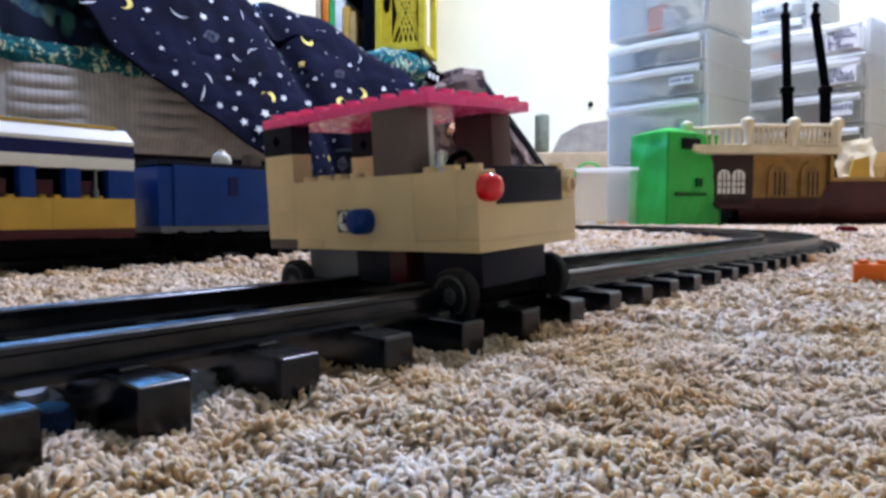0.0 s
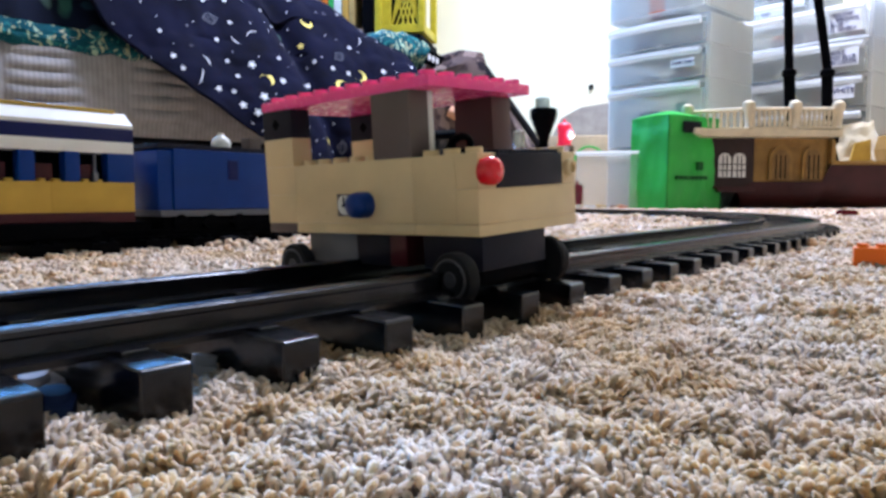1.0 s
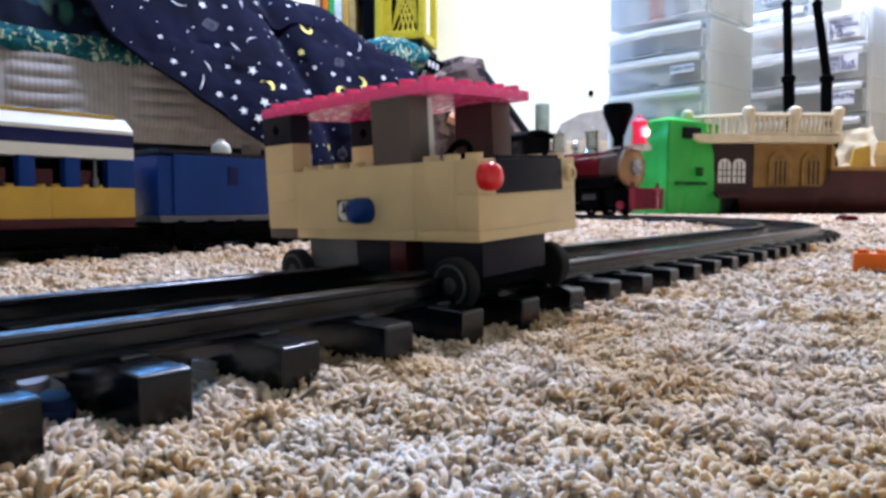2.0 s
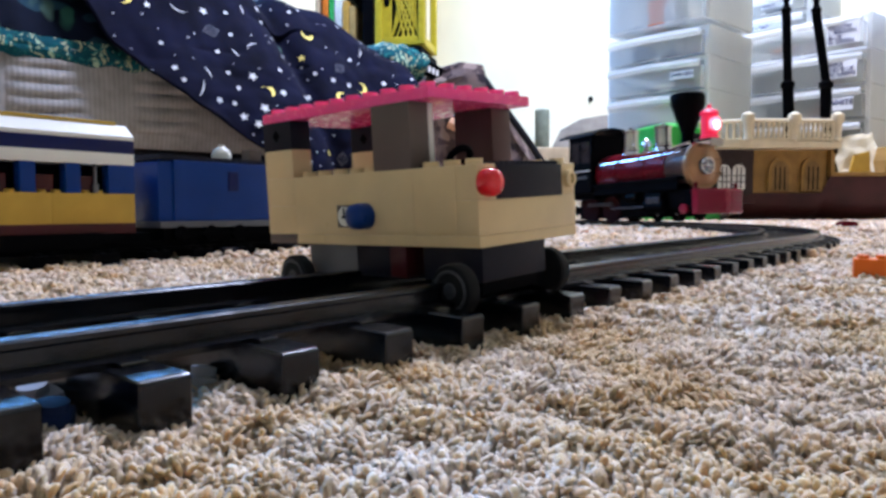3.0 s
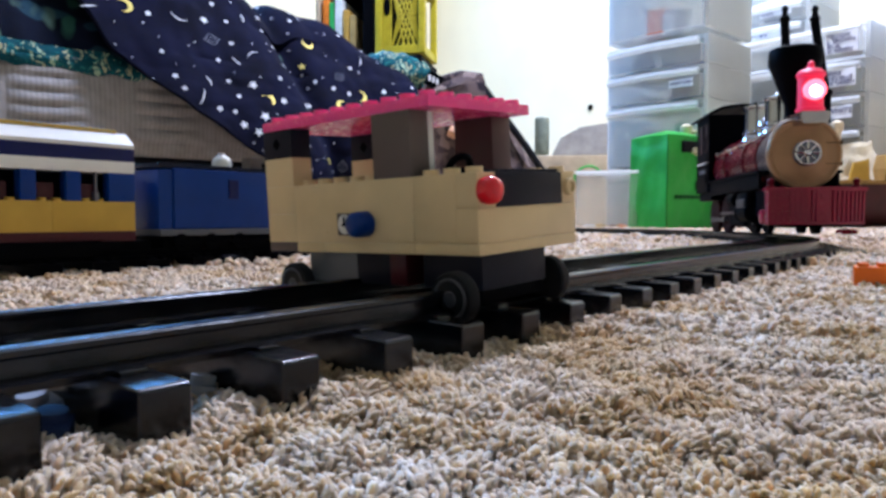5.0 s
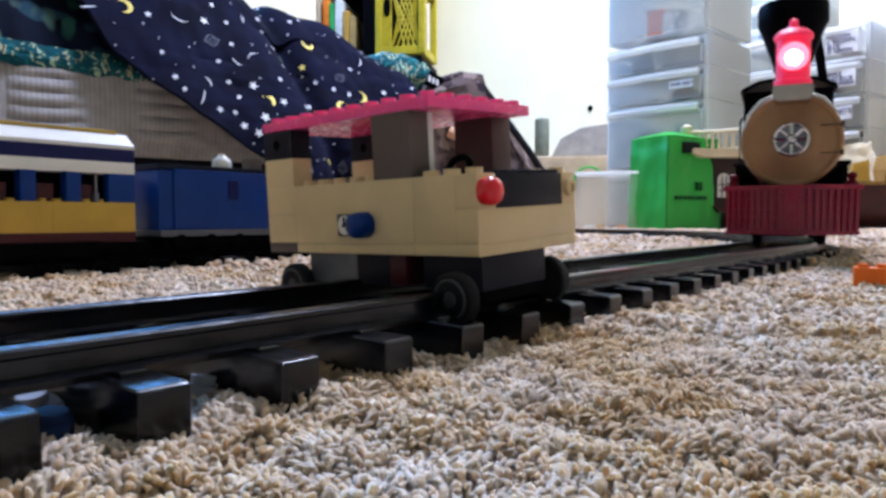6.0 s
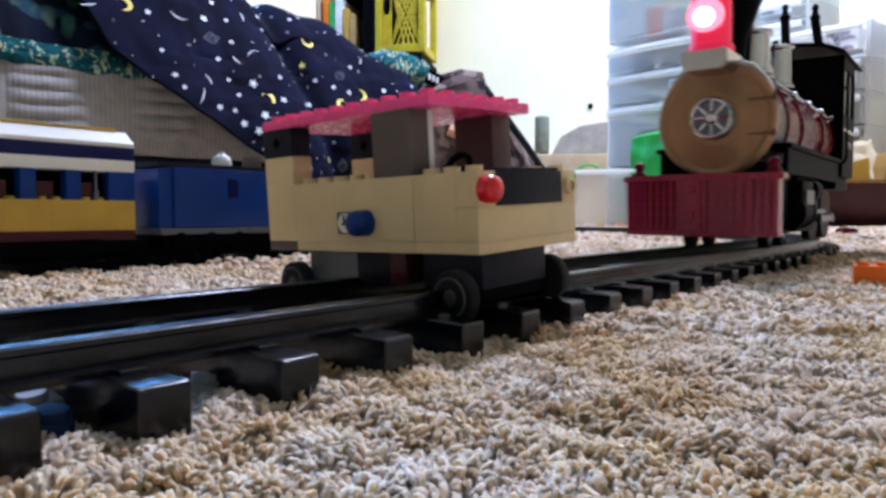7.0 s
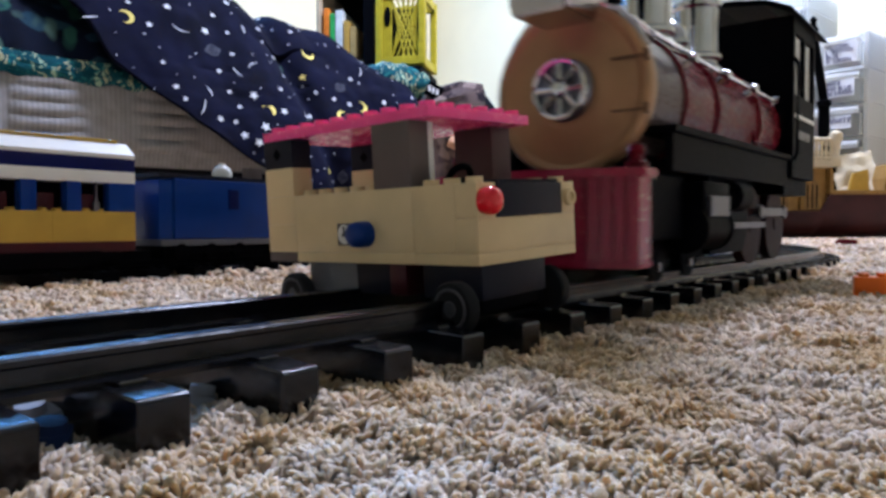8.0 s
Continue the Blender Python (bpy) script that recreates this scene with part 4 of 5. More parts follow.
def quilt_point(u, v):
    """The star quilt: hangs over the bed's side and heaps up on top. v: hem to far edge."""
    if v < 0.42:
        q = v / 0.42
        z = 0.03 + 0.43 * q
    else:
        q = 1.0
        z = 0.46
    lo = 0.93 - 0.72 * q ** 0.75 if v < 0.42 else 0.21 - 0.34 * min(1, (v - 0.42) / 0.35)
    hi = 1.17
    x = lo + (hi - lo) * u
    if v < 0.42:
        y = -0.075 - 0.05 * math.sin(math.pi * q) - 0.06 * (1 - q)
    else:
        w = (v - 0.42) / 0.58
        hump = 0.20 + 0.11 * math.exp(-((x - 0.40) / 0.36) ** 2) - 0.12 * max(0, (x - 0.90) / 0.33)
        y = -0.075 + 0.62 * w
        z = 0.46 + hump * math.sin(min(1, w * 2.6) * math.pi / 2)
    crease = 0.060 * math.exp(-((x - (0.86 - 0.28 * v)) / 0.045) ** 2)
    puff = 0.030 * wob(x, v * 1.4, 3.2, 3) + 0.015 * wob(x, v * 1.5, 9, 7) + 0.004 * wob(x, v * 1.5, 28, 9) - crease
    fold = 0.018 * math.sin(9 * (x + 0.9 * v)) * (1 - 0.5 * v)
    return Vector((x, y - (puff + fold) * (0.9 if v < 0.5 else 0.4), z + puff * (0.15 if v < 0.42 else 0.6)))


def quilt():
    q = thing("star_quilt", ROOM, "navy quilt printed with stars and moons hanging off the bed", "quilt")
    bm = bmesh.new()
    sheet(bm, quilt_point, 150, 150)
    cover = part("cover", bm, NAVYF, q, smooth=True)
    sol = cover.modifiers.new("thick", "SOLIDIFY")
    sol.thickness, sol.offset = 0.012, 1.0

    def outline(kind, r):
        n = 5 if kind == "star" else 4
        return [((r if k % 2 == 0 else r * (0.42 if kind == "star" else 0.25)) * math.cos(math.pi * k / n), (r if k % 2 == 0 else r * (0.42 if kind == "star" else 0.25)) * math.sin(math.pi * k / n)) for k in range(2 * n)]
    def strip(bm, lay, inner, outer):
        """A closed or open band between two rows of points."""
        rows = [(bm.verts.new(lay(*i)), bm.verts.new(lay(*o))) for i, o in zip(inner, outer)]
        for one, two in zip(rows, rows[1:]):
            bm.faces.new((one[0], two[0], two[1], one[1]))

    rng = random.Random(21)
    placed = []
    white, yellow, grey = bmesh.new(), bmesh.new(), bmesh.new()
    tries = 0
    while len(placed) < 360 and tries < 7000:
        tries += 1
        u, v = rng.random(), rng.uniform(0.02, 0.97)
        p = quilt_point(u, v)
        kind = rng.choices(("spark", "star", "big_star", "moon", "planet", "comet"), (38, 34, 12, 4.5, 5, 9))[0]
        size = {"spark": rng.uniform(0.003, 0.006), "star": rng.uniform(0.008, 0.0112), "big_star": rng.uniform(0.0125, 0.016), "moon": 0.021, "planet": rng.uniform(0.018, 0.026), "comet": rng.uniform(0.016, 0.026)}[kind]
        if any((p - o).length < 0.011 + (r + size) * 1.05 for o, r in placed):
            continue
        placed.append((p, size))
        ang = rng.uniform(0, 6.28)
        k = 0.012
        tu, tv = (quilt_point(min(1, u + k), v) - quilt_point(max(0, u - k), v)), (quilt_point(u, min(1, v + k)) - quilt_point(u, max(0, v - k)))
        nrm = tu.cross(tv).normalized()
        if nrm.y > 0 and v < 0.5 or nrm.z < -0.2:
            nrm = -nrm
        tu = tu.normalized()
        tv = nrm.cross(tu)

        def lay(a, b):
            a, b = a * math.cos(ang) - b * math.sin(ang), a * math.sin(ang) + b * math.cos(ang)
            return p + tu * a + tv * b + nrm * 0.0145
        if kind == "moon":
            steps = [(radians(50 + 260 * j / 10), radians(62 + 236 * j / 10)) for j in range(11)]
            strip(yellow, lay, [(size * math.cos(w), size * math.sin(w)) for w, _ in steps], [(size * (0.40 + 0.80 * math.cos(i)), size * 0.80 * math.sin(i)) for _, i in steps])
        elif kind == "planet":
            for r0, r1, flat in ((0.62, 0.70, 1.0), (0.95, 1.04, 0.32), (0.30, 0.36, 0.7)):
                turns = [2 * math.pi * j / 24 for j in range(25)]
                strip(grey, lay, [(size * r0 * math.cos(w), size * r0 * flat * math.sin(w)) for w in turns], [(size * r1 * math.cos(w), size * r1 * flat * math.sin(w)) for w in turns])
        elif kind == "comet":
            bend = rng.uniform(-0.5, 0.5)
            line = [(size * (2 * j / 8 - 1), size * bend * (1 - (2 * j / 8 - 1) ** 2)) for j in range(9)]
            strip(white, lay, [(x, y - 0.0018 * math.sin(math.pi * (0.1 + 0.85 * j / 8))) for j, (x, y) in enumerate(line)], [(x, y + 0.0018 * math.sin(math.pi * (0.1 + 0.85 * j / 8))) for j, (x, y) in enumerate(line)])
        else:
            target = yellow if kind == "big_star" and rng.random() < 0.35 else white
            target.faces.new([target.verts.new(lay(a, b)) for a, b in outline("spark" if kind == "spark" else "star", size)])
    for name, bm, m in (("star_print", white, WHITEF), ("moon_print", yellow, MOONF), ("planet_print", grey, GREYF)):
        tagged(part(name, bm, m, cover), kind="stuff")


# ---- behind the bed's end: shelf, crate, bag ----
def bookcase():
    c = thing("bookcase", pose(-0.245, 2.66, -0.004, 0, 0, -12), "dark bookcase with coloured books beside the bed", "bookcase")
    bm = bmesh.new()
    box(bm, -0.19, -0.13, 0, 0.20, 0.13, 0.60, 0.004)
    part("lower_case", bm, DARKSHADE, c)
    bm = bmesh.new()
    box(bm, -0.19, -0.13, 0.602, -0.178, 0.13, 1.05, 0.003)
    part("side_panel", bm, WOOD, c, "pale wooden side panel")
    bm = bmesh.new()
    box(bm, -0.012, -0.13, 0.602, 0.026, 0.13, 1.05, 0.003)
    part("side_panel", bm, BLACKP, c)
    bm = bmesh.new()
    box(bm, -0.176, 0.118, 0.602, -0.014, 0.13, 1.05, 0.002)
    box(bm, -0.176, -0.12, 0.90, -0.014, 0.117, 0.915, 0.002)
    part("shelf", bm, DARKSHADE, c)
    x = -0.168
    for col, w, h in (((0.75, 0.22, 0.03), 0.020, 0.22), ((0.04, 0.40, 0.10), 0.018, 0.20), ((0.65, 0.70, 0.66), 0.026, 0.21), ((0.5, 0.3, 0.06), 0.022, 0.17), ((0.40, 0.28, 0.10), 0.02, 0.15)):
        bm = bmesh.new()
        box(bm, x, -0.115, 0.604, x + w, 0.08, 0.604 + h, 0.002)
        k = tagged(part("book", bm, surface("book_cover", col, 0.5)), "upright coloured book in the dark bookcase", "book", "books in the bookcase")
        k.matrix_world = c.matrix_world
        x += w + 0.004


def crate():
    c = thing("milk_crate", pose(-0.130, 2.60, 0.600, 0, 0, -12), "olive yellow plastic milk crate with lattice sides on the bookcase", "crate")
    w, d, h = 0.078, 0.09, 0.26
    for sx in (-1, 1):
        for sy in (-1, 1):
            bm = bmesh.new()
            box(bm, sx * w - 0.012, sy * d - 0.012, 0, sx * w + 0.012, sy * d + 0.012, h, 0.004)
            part("corner_post", bm, OLIVE, c)
    for z in (0.0, h - 0.03):
        for sy in (-1, 1):
            bm = bmesh.new()
            box(bm, -w + 0.012, sy * d - 0.008, z, w - 0.012, sy * d + 0.008, z + 0.03, 0.003)
            part("rim", bm, OLIVE, c)
        for sx in (-1, 1):
            bm = bmesh.new()
            box(bm, sx * w - 0.008, -d + 0.012, z, sx * w + 0.008, d - 0.012, z + 0.03, 0.003)
            part("rim", bm, OLIVE, c)
    bm = bmesh.new()
    box(bm, -w, -d + 0.008, 0.006, w, d - 0.008, 0.012)
    part("bottom", bm, OLIVE, c)
    bm = bmesh.new()
    box(bm, -w + 0.013, -d - 0.004, 0.03, -w + 0.045, -d + 0.004, h - 0.03, 0.001)
    part("panel", bm, OLIVE, c)
    slat = None
    for k in range(-2, 8):
        for s in (-1, 1):
            x = -w + 0.045 + 0.019 * k
            pts = []
            for z in (0.03, h - 0.03):
                xx = x + (z - 0.03) * 0.42 if s > 0 else x + 0.084 - (z - 0.03) * 0.42
                pts.append((min(max(xx, -w + 0.046), w - 0.013), -d, z))
            if abs(pts[0][0] - pts[1][0]) < 0.01:
                continue
            bm = bmesh.new()
            tube(bm, pts, 0.0032, 4)
            part("slat", bm, OLIVE, c)
    bm = bmesh.new()
    box(bm, -w + 0.02, -0.06, 0.014, w - 0.02, 0.07, 0.21, 0.01)
    tagged(part("dark_box", bm, DARKSHADE), "dark box inside the olive crate", "box").matrix_world = c.matrix_world
    bm = bmesh.new()
    lathe(bm, [(0.020, -0.012), (0.024, -0.004), (0.024, 0.004), (0.020, 0.012)], (-w + 0.03, -d - 0.003, 0.17), "y", 16)
    bmesh.ops.scale(bm, vec=(0.55, 0.4, 1.5), space=Matrix.Translation((w - 0.03, d + 0.003, -0.17)), verts=bm.verts)
    part("handle_hole", bm, BLACKP, c)


def camo_bag():
    b = thing("camouflage_bag", pose(0.0, 2.3, -0.004, 0, 0, 0), "slumped camouflage-patterned bag with black straps", "bag")
    bm = bmesh.new()
    outline = [(-0.10, 0.0), (-0.10, 0.40), (-0.045, 0.475), (0.06, 0.505), (0.125, 0.495), (0.14, 0.40), (0.20, 0.335), (0.29, 0.20), (0.345, 0.14), (0.36, 0.0)]

    def f(u, v):
        k = u * (len(outline) - 1)
        i = min(int(k), len(outline) - 2)
        a, c = Vector(outline[i]), Vector(outline[i + 1])
        p = a.lerp(c, k - i)
        mid = Vector((0.12, 0.15))
        s = math.sin(math.pi * v) ** 0.35
        q = mid + (p - mid) * (0.15 + 0.85 * s)
        n = 0.022 * wob(q.x, q.y + v, 9, 1)
        return (q.x + n, -0.09 * math.cos(math.pi * v) + n, max(0.0, q.y + n * 0.5))
    sheet(bm, f, 60, 26)
    part("body", bm, CAMOF, b, smooth=True)
    bm = bmesh.new()
    tube(bm, [(0.13, -0.05, 0.44), (0.18, -0.085, 0.36), (0.26, -0.09, 0.25), (0.33, -0.08, 0.15)], 0.011, 8)
    part("strap", bm, BLACKF, b, smooth=True)
    bm = bmesh.new()
    tube(bm, [(0.02, -0.10, 0.30), (0.10, -0.11, 0.26), (0.19, -0.10, 0.18)], 0.018, 8)
    part("strap", bm, NOUGAT, b, smooth=True)
    bm = bmesh.new()
    vs = box(bm, -0.055, -0.06, 0.44, -0.005, -0.045, 0.485, 0.003)
    bmesh.ops.rotate(bm, cent=(-0.03, -0.05, 0.46), matrix=Matrix.Rotation(radians(28), 3, "Y"), verts=bm.verts)
    card = part("tag", bm, BLACKP, b)
    bm = bmesh.new()
    for x in (-0.046, -0.034, -0.022):
        box(bm, x, -0.064, 0.452 - (x + 0.03) * 0.5, x + 0.008, -0.061, 0.470 - (x + 0.03) * 0.5)
    part("tag_mark", bm, PAPER, card)


# ---- drawers ----
def written(text, size, parent, m, material):
    cu = bpy.data.curves.new("writing", "FONT")
    cu.body, cu.size, cu.align_x, cu.align_y, cu.extrude, cu.space_line = text, size, "LEFT", "TOP", 0.0004, 0.85
    tmp = bpy.data.objects.new("writing_source", cu)
    scene.collection.objects.link(tmp)
    me = bpy.data.meshes.new_from_object(tmp.evaluated_get(bpy.context.evaluated_depsgraph_get()))
    bpy.data.objects.remove(tmp)
    me.materials.append(material)
    ob = new("writing", me)
    ob.parent = parent
    ob.matrix_basis = m
    return ob


def drawer_tower(m, width, depth, layers, label, captions, contents):
    """A stack of clear drawers: frames with shelves between, a fronted bin in each."""
    tw = thing("drawer_tower", m, label, "drawers", "plastic drawer towers")
    rng = random.Random(3)
    for n, (z0, z1) in enumerate(layers):
        bm = bmesh.new()
        t = 0.012
        box(bm, 0, 0.004, z0, t, depth, z1, 0.003)
        box(bm, width - t, 0.004, z0, width, depth, z1, 0.003)
        box(bm, t, 0.004, z1 - t, width - t, depth, z1, 0.003)
        box(bm, t, depth - 0.006, z0, width - t, depth, z1 - t, 0.001)
        part("frame", bm, FROSTW, tw, "white plastic frame")
        bm = bmesh.new()
        a, b = z0 + 0.004, z1 - 0.016

        def front(u, v):
            bow = 0.012 * math.sin(math.pi * u)
            lip = 0.010 if v > 0.86 else 0.0
            dip = 0.010 * math.exp(-((u - 0.5) / 0.2) ** 2) * (1 if v > 0.9 else 0)
            return (t + 0.002 + (width - 2 * t - 0.004) * u, -0.010 - bow - lip, a + (b - a) * v - dip)
        sheet(bm, front, 24, 14)
        bmesh.ops.solidify(bm, geom=bm.faces[:], thickness=0.002)
        dr = part("drawer", bm, FROST, tw, "frosted clear drawer", smooth=True)
        for name, lims in (("side", (t + 0.002, -0.008, a, t + 0.004, depth - 0.02, b - 0.01)), ("side", (width - t - 0.004, -0.008, a, width - t - 0.002, depth - 0.02, b - 0.01)),
                           ("bottom", (t + 0.004, -0.006, a, width - t - 0.004, depth - 0.02, a + 0.002))):
            bm = bmesh.new()
            box(bm, *lims)
            part(name, bm, FROST, dr)
        bm = bmesh.new()
        tube(bm, [(t + 0.004 + (width - 2 * t - 0.008) * k / 16, -0.016 - 0.012 * math.sin(math.pi * k / 16), b - 0.004) for k in range(17)], 0.0095, 8)
        part("rim", bm, FROSTW, dr, smooth=True)
        if n in contents:
            for k in range(contents[n]):
                bm = bmesh.new()
                x = t + 0.03 + rng.random() * (width - 0.12)
                y, z = 0.01 + rng.random() * 0.1, a + 0.003
                box(bm, x, y, z, x + rng.uniform(0.02, 0.06), y + rng.uniform(0.02, 0.05), z + rng.uniform(0.25, 0.75) * (b - a), 0.002)
                o = tagged(part("toy_piece", bm, rng.choice((GREY, CREAM, ORANGEP, BROWN, WHITEP, REDP, GREY, CARD))), "loose toy piece lying in a frosted drawer", "toy brick", "pieces in the drawers")
                o.matrix_world = m
        if n in captions:
            x, w, h, text, size = captions[n]
            zc = (a + b) / 2
            bm = bmesh.new()
            box(bm, x, -0.0265, zc - h / 2, x + w, -0.0245, zc + h / 2, 0.0004)
            lab = part("label", bm, PAPER, dr, "white paper label with marker writing")
            written(text, size, lab, pose(x + 0.004, -0.0275, zc + h / 2 - 0.004, 90, 0, 0), INK)


def towers():
    drawer_tower(pose(0.46, 2.0, -0.004, 0, 0, -47), 0.295, 0.25, [(0, 0.165), (0.166, 0.335), (0.336, 0.42), (0.421, 0.495), (0.51, 0.68), (0.681, 0.85)],
                 "tall stack of frosted clear plastic drawers", {2: (0.205, 0.065, 0.020, "DARK GREY", 0.0115)}, {1: 7, 2: 8, 3: 6, 4: 3})
    drawer_tower(pose(0.845, 2.16, -0.004, 0, 0, -50), 0.405, 0.33, [(0.0, 0.09), (0.091, 0.18), (0.181, 0.27), (0.271, 0.36), (0.361, 0.45), (0.451, 0.545)],
                 "wide stack of white-framed frosted drawers with labels",
                 {5: (0.306, 0.080, 0.056, "YELLOW\nL. BROWN\nBLUE\nD. GREEN", 0.0145), 4: (0.296, 0.086, 0.046, "PURPLE\nSAND BLUE\nLIME GREEN", 0.0145), 3: (0.310, 0.066, 0.034, "WHITE", 0.02)},
                 {5: 9, 4: 6, 3: 8, 2: 4})
    drawer_tower(pose(0.925, 2.22, 0.547, 0, 0, -48), 0.20, 0.24, [(0.0, 0.06), (0.061, 0.12), (0.121, 0.18)],
                 "small unit of frosted drawers standing on the wide stack", {0: (0.05, 0.10, 0.018, "L. GREY", 0.012), 1: (0.07, 0.09, 0.018, "BLACK", 0.012)}, {0: 3, 1: 3})


# ---- things on the floor at the far side ----
def pouch():
    p = thing("lunch_pouch", pose(0.545, 1.69, -0.004, 0, 0, 24), "bright green nylon lunch pouch standing on the carpet", "lunch bag")
    bm = bmesh.new()

    def f(u, v):
        a = 2 * math.pi * u
        sx, sy = math.cos(a), math.sin(a)
        k = 1 / max(abs(sx), abs(sy)) ** 0.9
        w, d = 0.086, 0.072
        z = 0.238 * v
        taper = 1 - 0.05 * v - 0.55 * max(0, v - 0.96) / 0.04
        n = 0.006 * wob(sx * 1.4, v * 1.2 + sy, 1.6, 2) + 0.003 * wob(sx * 2.4, v * 2.2 - sx, 2.6, 6) + 0.0012 * wob(sx * 2, v * 2 + sy * 2, 7, 5)
        return (0.052 + w * sx * k * taper + n, 0.05 + d * sy * k * taper + n, z - 0.006 * max(0, v - 0.9) * 10 * (sx + 0.3))
    sheet(bm, f, 72, 40)
    bmesh.ops.contextual_create(bm, geom=[e for e in bm.edges if e.is_boundary and all(v.co.z > 0.22 for v in e.verts)])
    part("body", bm, GREENF, p, smooth=True)
    for x, y in ((-0.032, -0.020), (0.135, -0.020)):
        bm = bmesh.new()
        tube(bm, [(x, y, 0.005), (x + 0.002, y + 0.001, 0.12), (x + 0.004 * (1 if x < 0 else -1), y + 0.002, 0.226)], 0.0022, 6)
        part("seam", bm, surface("dark_green_binding", (0.015, 0.24, 0.03), 0.6), p, smooth=True)
    bm = bmesh.new()
    box(bm, 0.012, -0.0285, 0.186, 0.062, -0.018, 0.212, 0.002)
    part("strap", bm, BLACKF, p, "black strap patch")
    bm = bmesh.new()
    for dx, z0, z1, w in ((0, 0, 0.020, 0.004), (0.010, 0, 0.020, 0.004), (0.004, 0.006, 0.013, 0.006)):
        box(bm, 0.056 + dx, -0.0285, 0.098 + z0, 0.056 + dx + w, -0.018, 0.098 + z1)
    for k in range(8):
        box(bm, -0.008 + 0.012 * k, -0.0285, 0.076, 0.000 + 0.012 * k, -0.018, 0.084)
    part("logo", bm, surface("dark_print", (0.01, 0.10, 0.02), 0.6), p)


def arch(x0, x1, z0, z1, n=8):
    r = (x1 - x0) / 2
    c = (x0 + x1) / 2
    return [(x0, z0), (x1, z0)] + [(c + r * math.cos(math.pi * k / n), z1 - r + r * math.sin(math.pi * k / n)) for k in range(n + 1)]


def ship():
    s = thing("toy_pirate_ship", pose(0.59, 1.72, -0.004, 0, 0, 0), "brown and tan plastic toy ship with two black masts", "toy ship")
    # hull, tapering to the keel and rising at the stern
    bm = bmesh.new()

    def f(u, v):
        x = 0.105 + 0.555 * u
        wide = 0.095 * math.sin(math.pi * min(1, 0.25 + 0.55 * u)) ** 0.7
        a = math.pi * v
        top = 0.072 if u < 0.42 else 0.072 + 0.041 * min(1, (u - 0.42) / 0.02)
        y = -wide * math.cos(a)
        z = top * (1 - math.sin(a) ** 0.45)
        x += 0.11 * (1 - z / 0.12) * (1 if u < 0.3 else -0.3) * (0.4 if u < 0.3 else 1)
        return (x, y + 0.09, max(0, z))
    sheet(bm, f, 50, 22)
    box(bm, 0.115, 0.01, 0.06, 0.64, 0.17, 0.071)
    part("hull", bm, HULL, s, "dark brown planked hull", smooth=True)
    bm = bmesh.new()
    box(bm, 0.345, -0.012, 0.112, 0.66, 0.19, 0.122, 0.002)
    prism(bm, [(0.345, 0.122), (0.355, 0.122), (0.355, 0.165), (0.345, 0.180)], "y", -0.01, 0.19)
    prism(bm, [(0.475, 0.122), (0.52, 0.122), (0.52, 0.19), (0.495, 0.185), (0.48, 0.15)], "y", -0.012, 0.19)
    part("main_deck", bm, OCHRE, s)
    # stern castle with windows
    bm = bmesh.new()
    prism(bm, [(0.062, 0.060), (0.13, 0.056), (0.16, 0.072), (0.16, 0.176), (0.035, 0.176)], "y", -0.005, 0.18)
    part("stern_castle", bm, surface("dark_brown_plastic", (0.030, 0.016, 0.014), 0.45), s)
    for x in (0.074, 0.109):
        bm = bmesh.new()
        prism(bm, arch(x, x + 0.030, 0.082, 0.140), "y", -0.0085, -0.006)
        w = part("window", bm, WHITEP, s)
        bm = bmesh.new()
        for z in (0.097, 0.112):
            box(bm, x + 0.001, -0.0105, z, x + 0.029, -0.0087, z + 0.002)
        for dx in (0.009, 0.019):
            box(bm, x + dx, -0.0105, 0.083, x + dx + 0.002, -0.0087, 0.134)
        part("glazing_bar", bm, BLACKP, w)
    bm = bmesh.new()
    prism(bm, [(0.075, 0.046), (0.16, 0.046), (0.16, 0.060), (0.062, 0.060)], "y", -0.02, 0.18)
    part("stern_ledge", bm, HULL, s)
    # cabin with arched doorways
    bm = bmesh.new()
    prism(bm, [(0.163, 0.072), (0.345, 0.072), (0.343, 0.176), (0.163, 0.176)], "y", 0.006, 0.18)
    part("cabin", bm, OCHRE, s, "tan cabin with arched doors")
    for x, w in ((0.198, 0.056), (0.278, 0.05)):
        bm = bmesh.new()
        prism(bm, arch(x, x + w, 0.076, 0.156), "y", -0.004, 0.005)
        door = part("door_frame", bm, OCHRE, s)
        bm = bmesh.new()
        prism(bm, arch(x + 0.008, x + w - 0.008, 0.076, 0.148), "y", -0.0065, -0.0042)
        part("door", bm, surface("worn_ochre", (0.22, 0.13, 0.045), 0.5), door)
        bm = bmesh.new()
        for k in range(3):
            box(bm, x + 0.014 + 0.011 * k, -0.0085, 0.078, x + 0.016 + 0.011 * k, -0.0067, 0.135)
        part("glazing_bar", bm, BLACKP, door)
    # balcony and railing
    bm = bmesh.new()
    prism(bm, [(0.0, 0.186), (0.02, 0.176), (0.345, 0.176), (0.345, 0.190), (0.0, 0.196)], "y", -0.055, 0.19)
    part("balcony", bm, CREAM, s)
    corners = [(0.006, 0.02), (0.125, -0.05), (0.235, -0.048), (0.338, -0.045)]
    for k, (x, y) in enumerate(corners):
        bm = bmesh.new()
        lathe(bm, [(0.009, 0.19), (0.012, 0.196), (0.008, 0.204), (0.010, 0.232), (0.015, 0.240), (0.014, 0.254), (0.005, 0.260)], (x, y, 0), "z", 14)
        part("post", bm, CREAM, s, smooth=True)
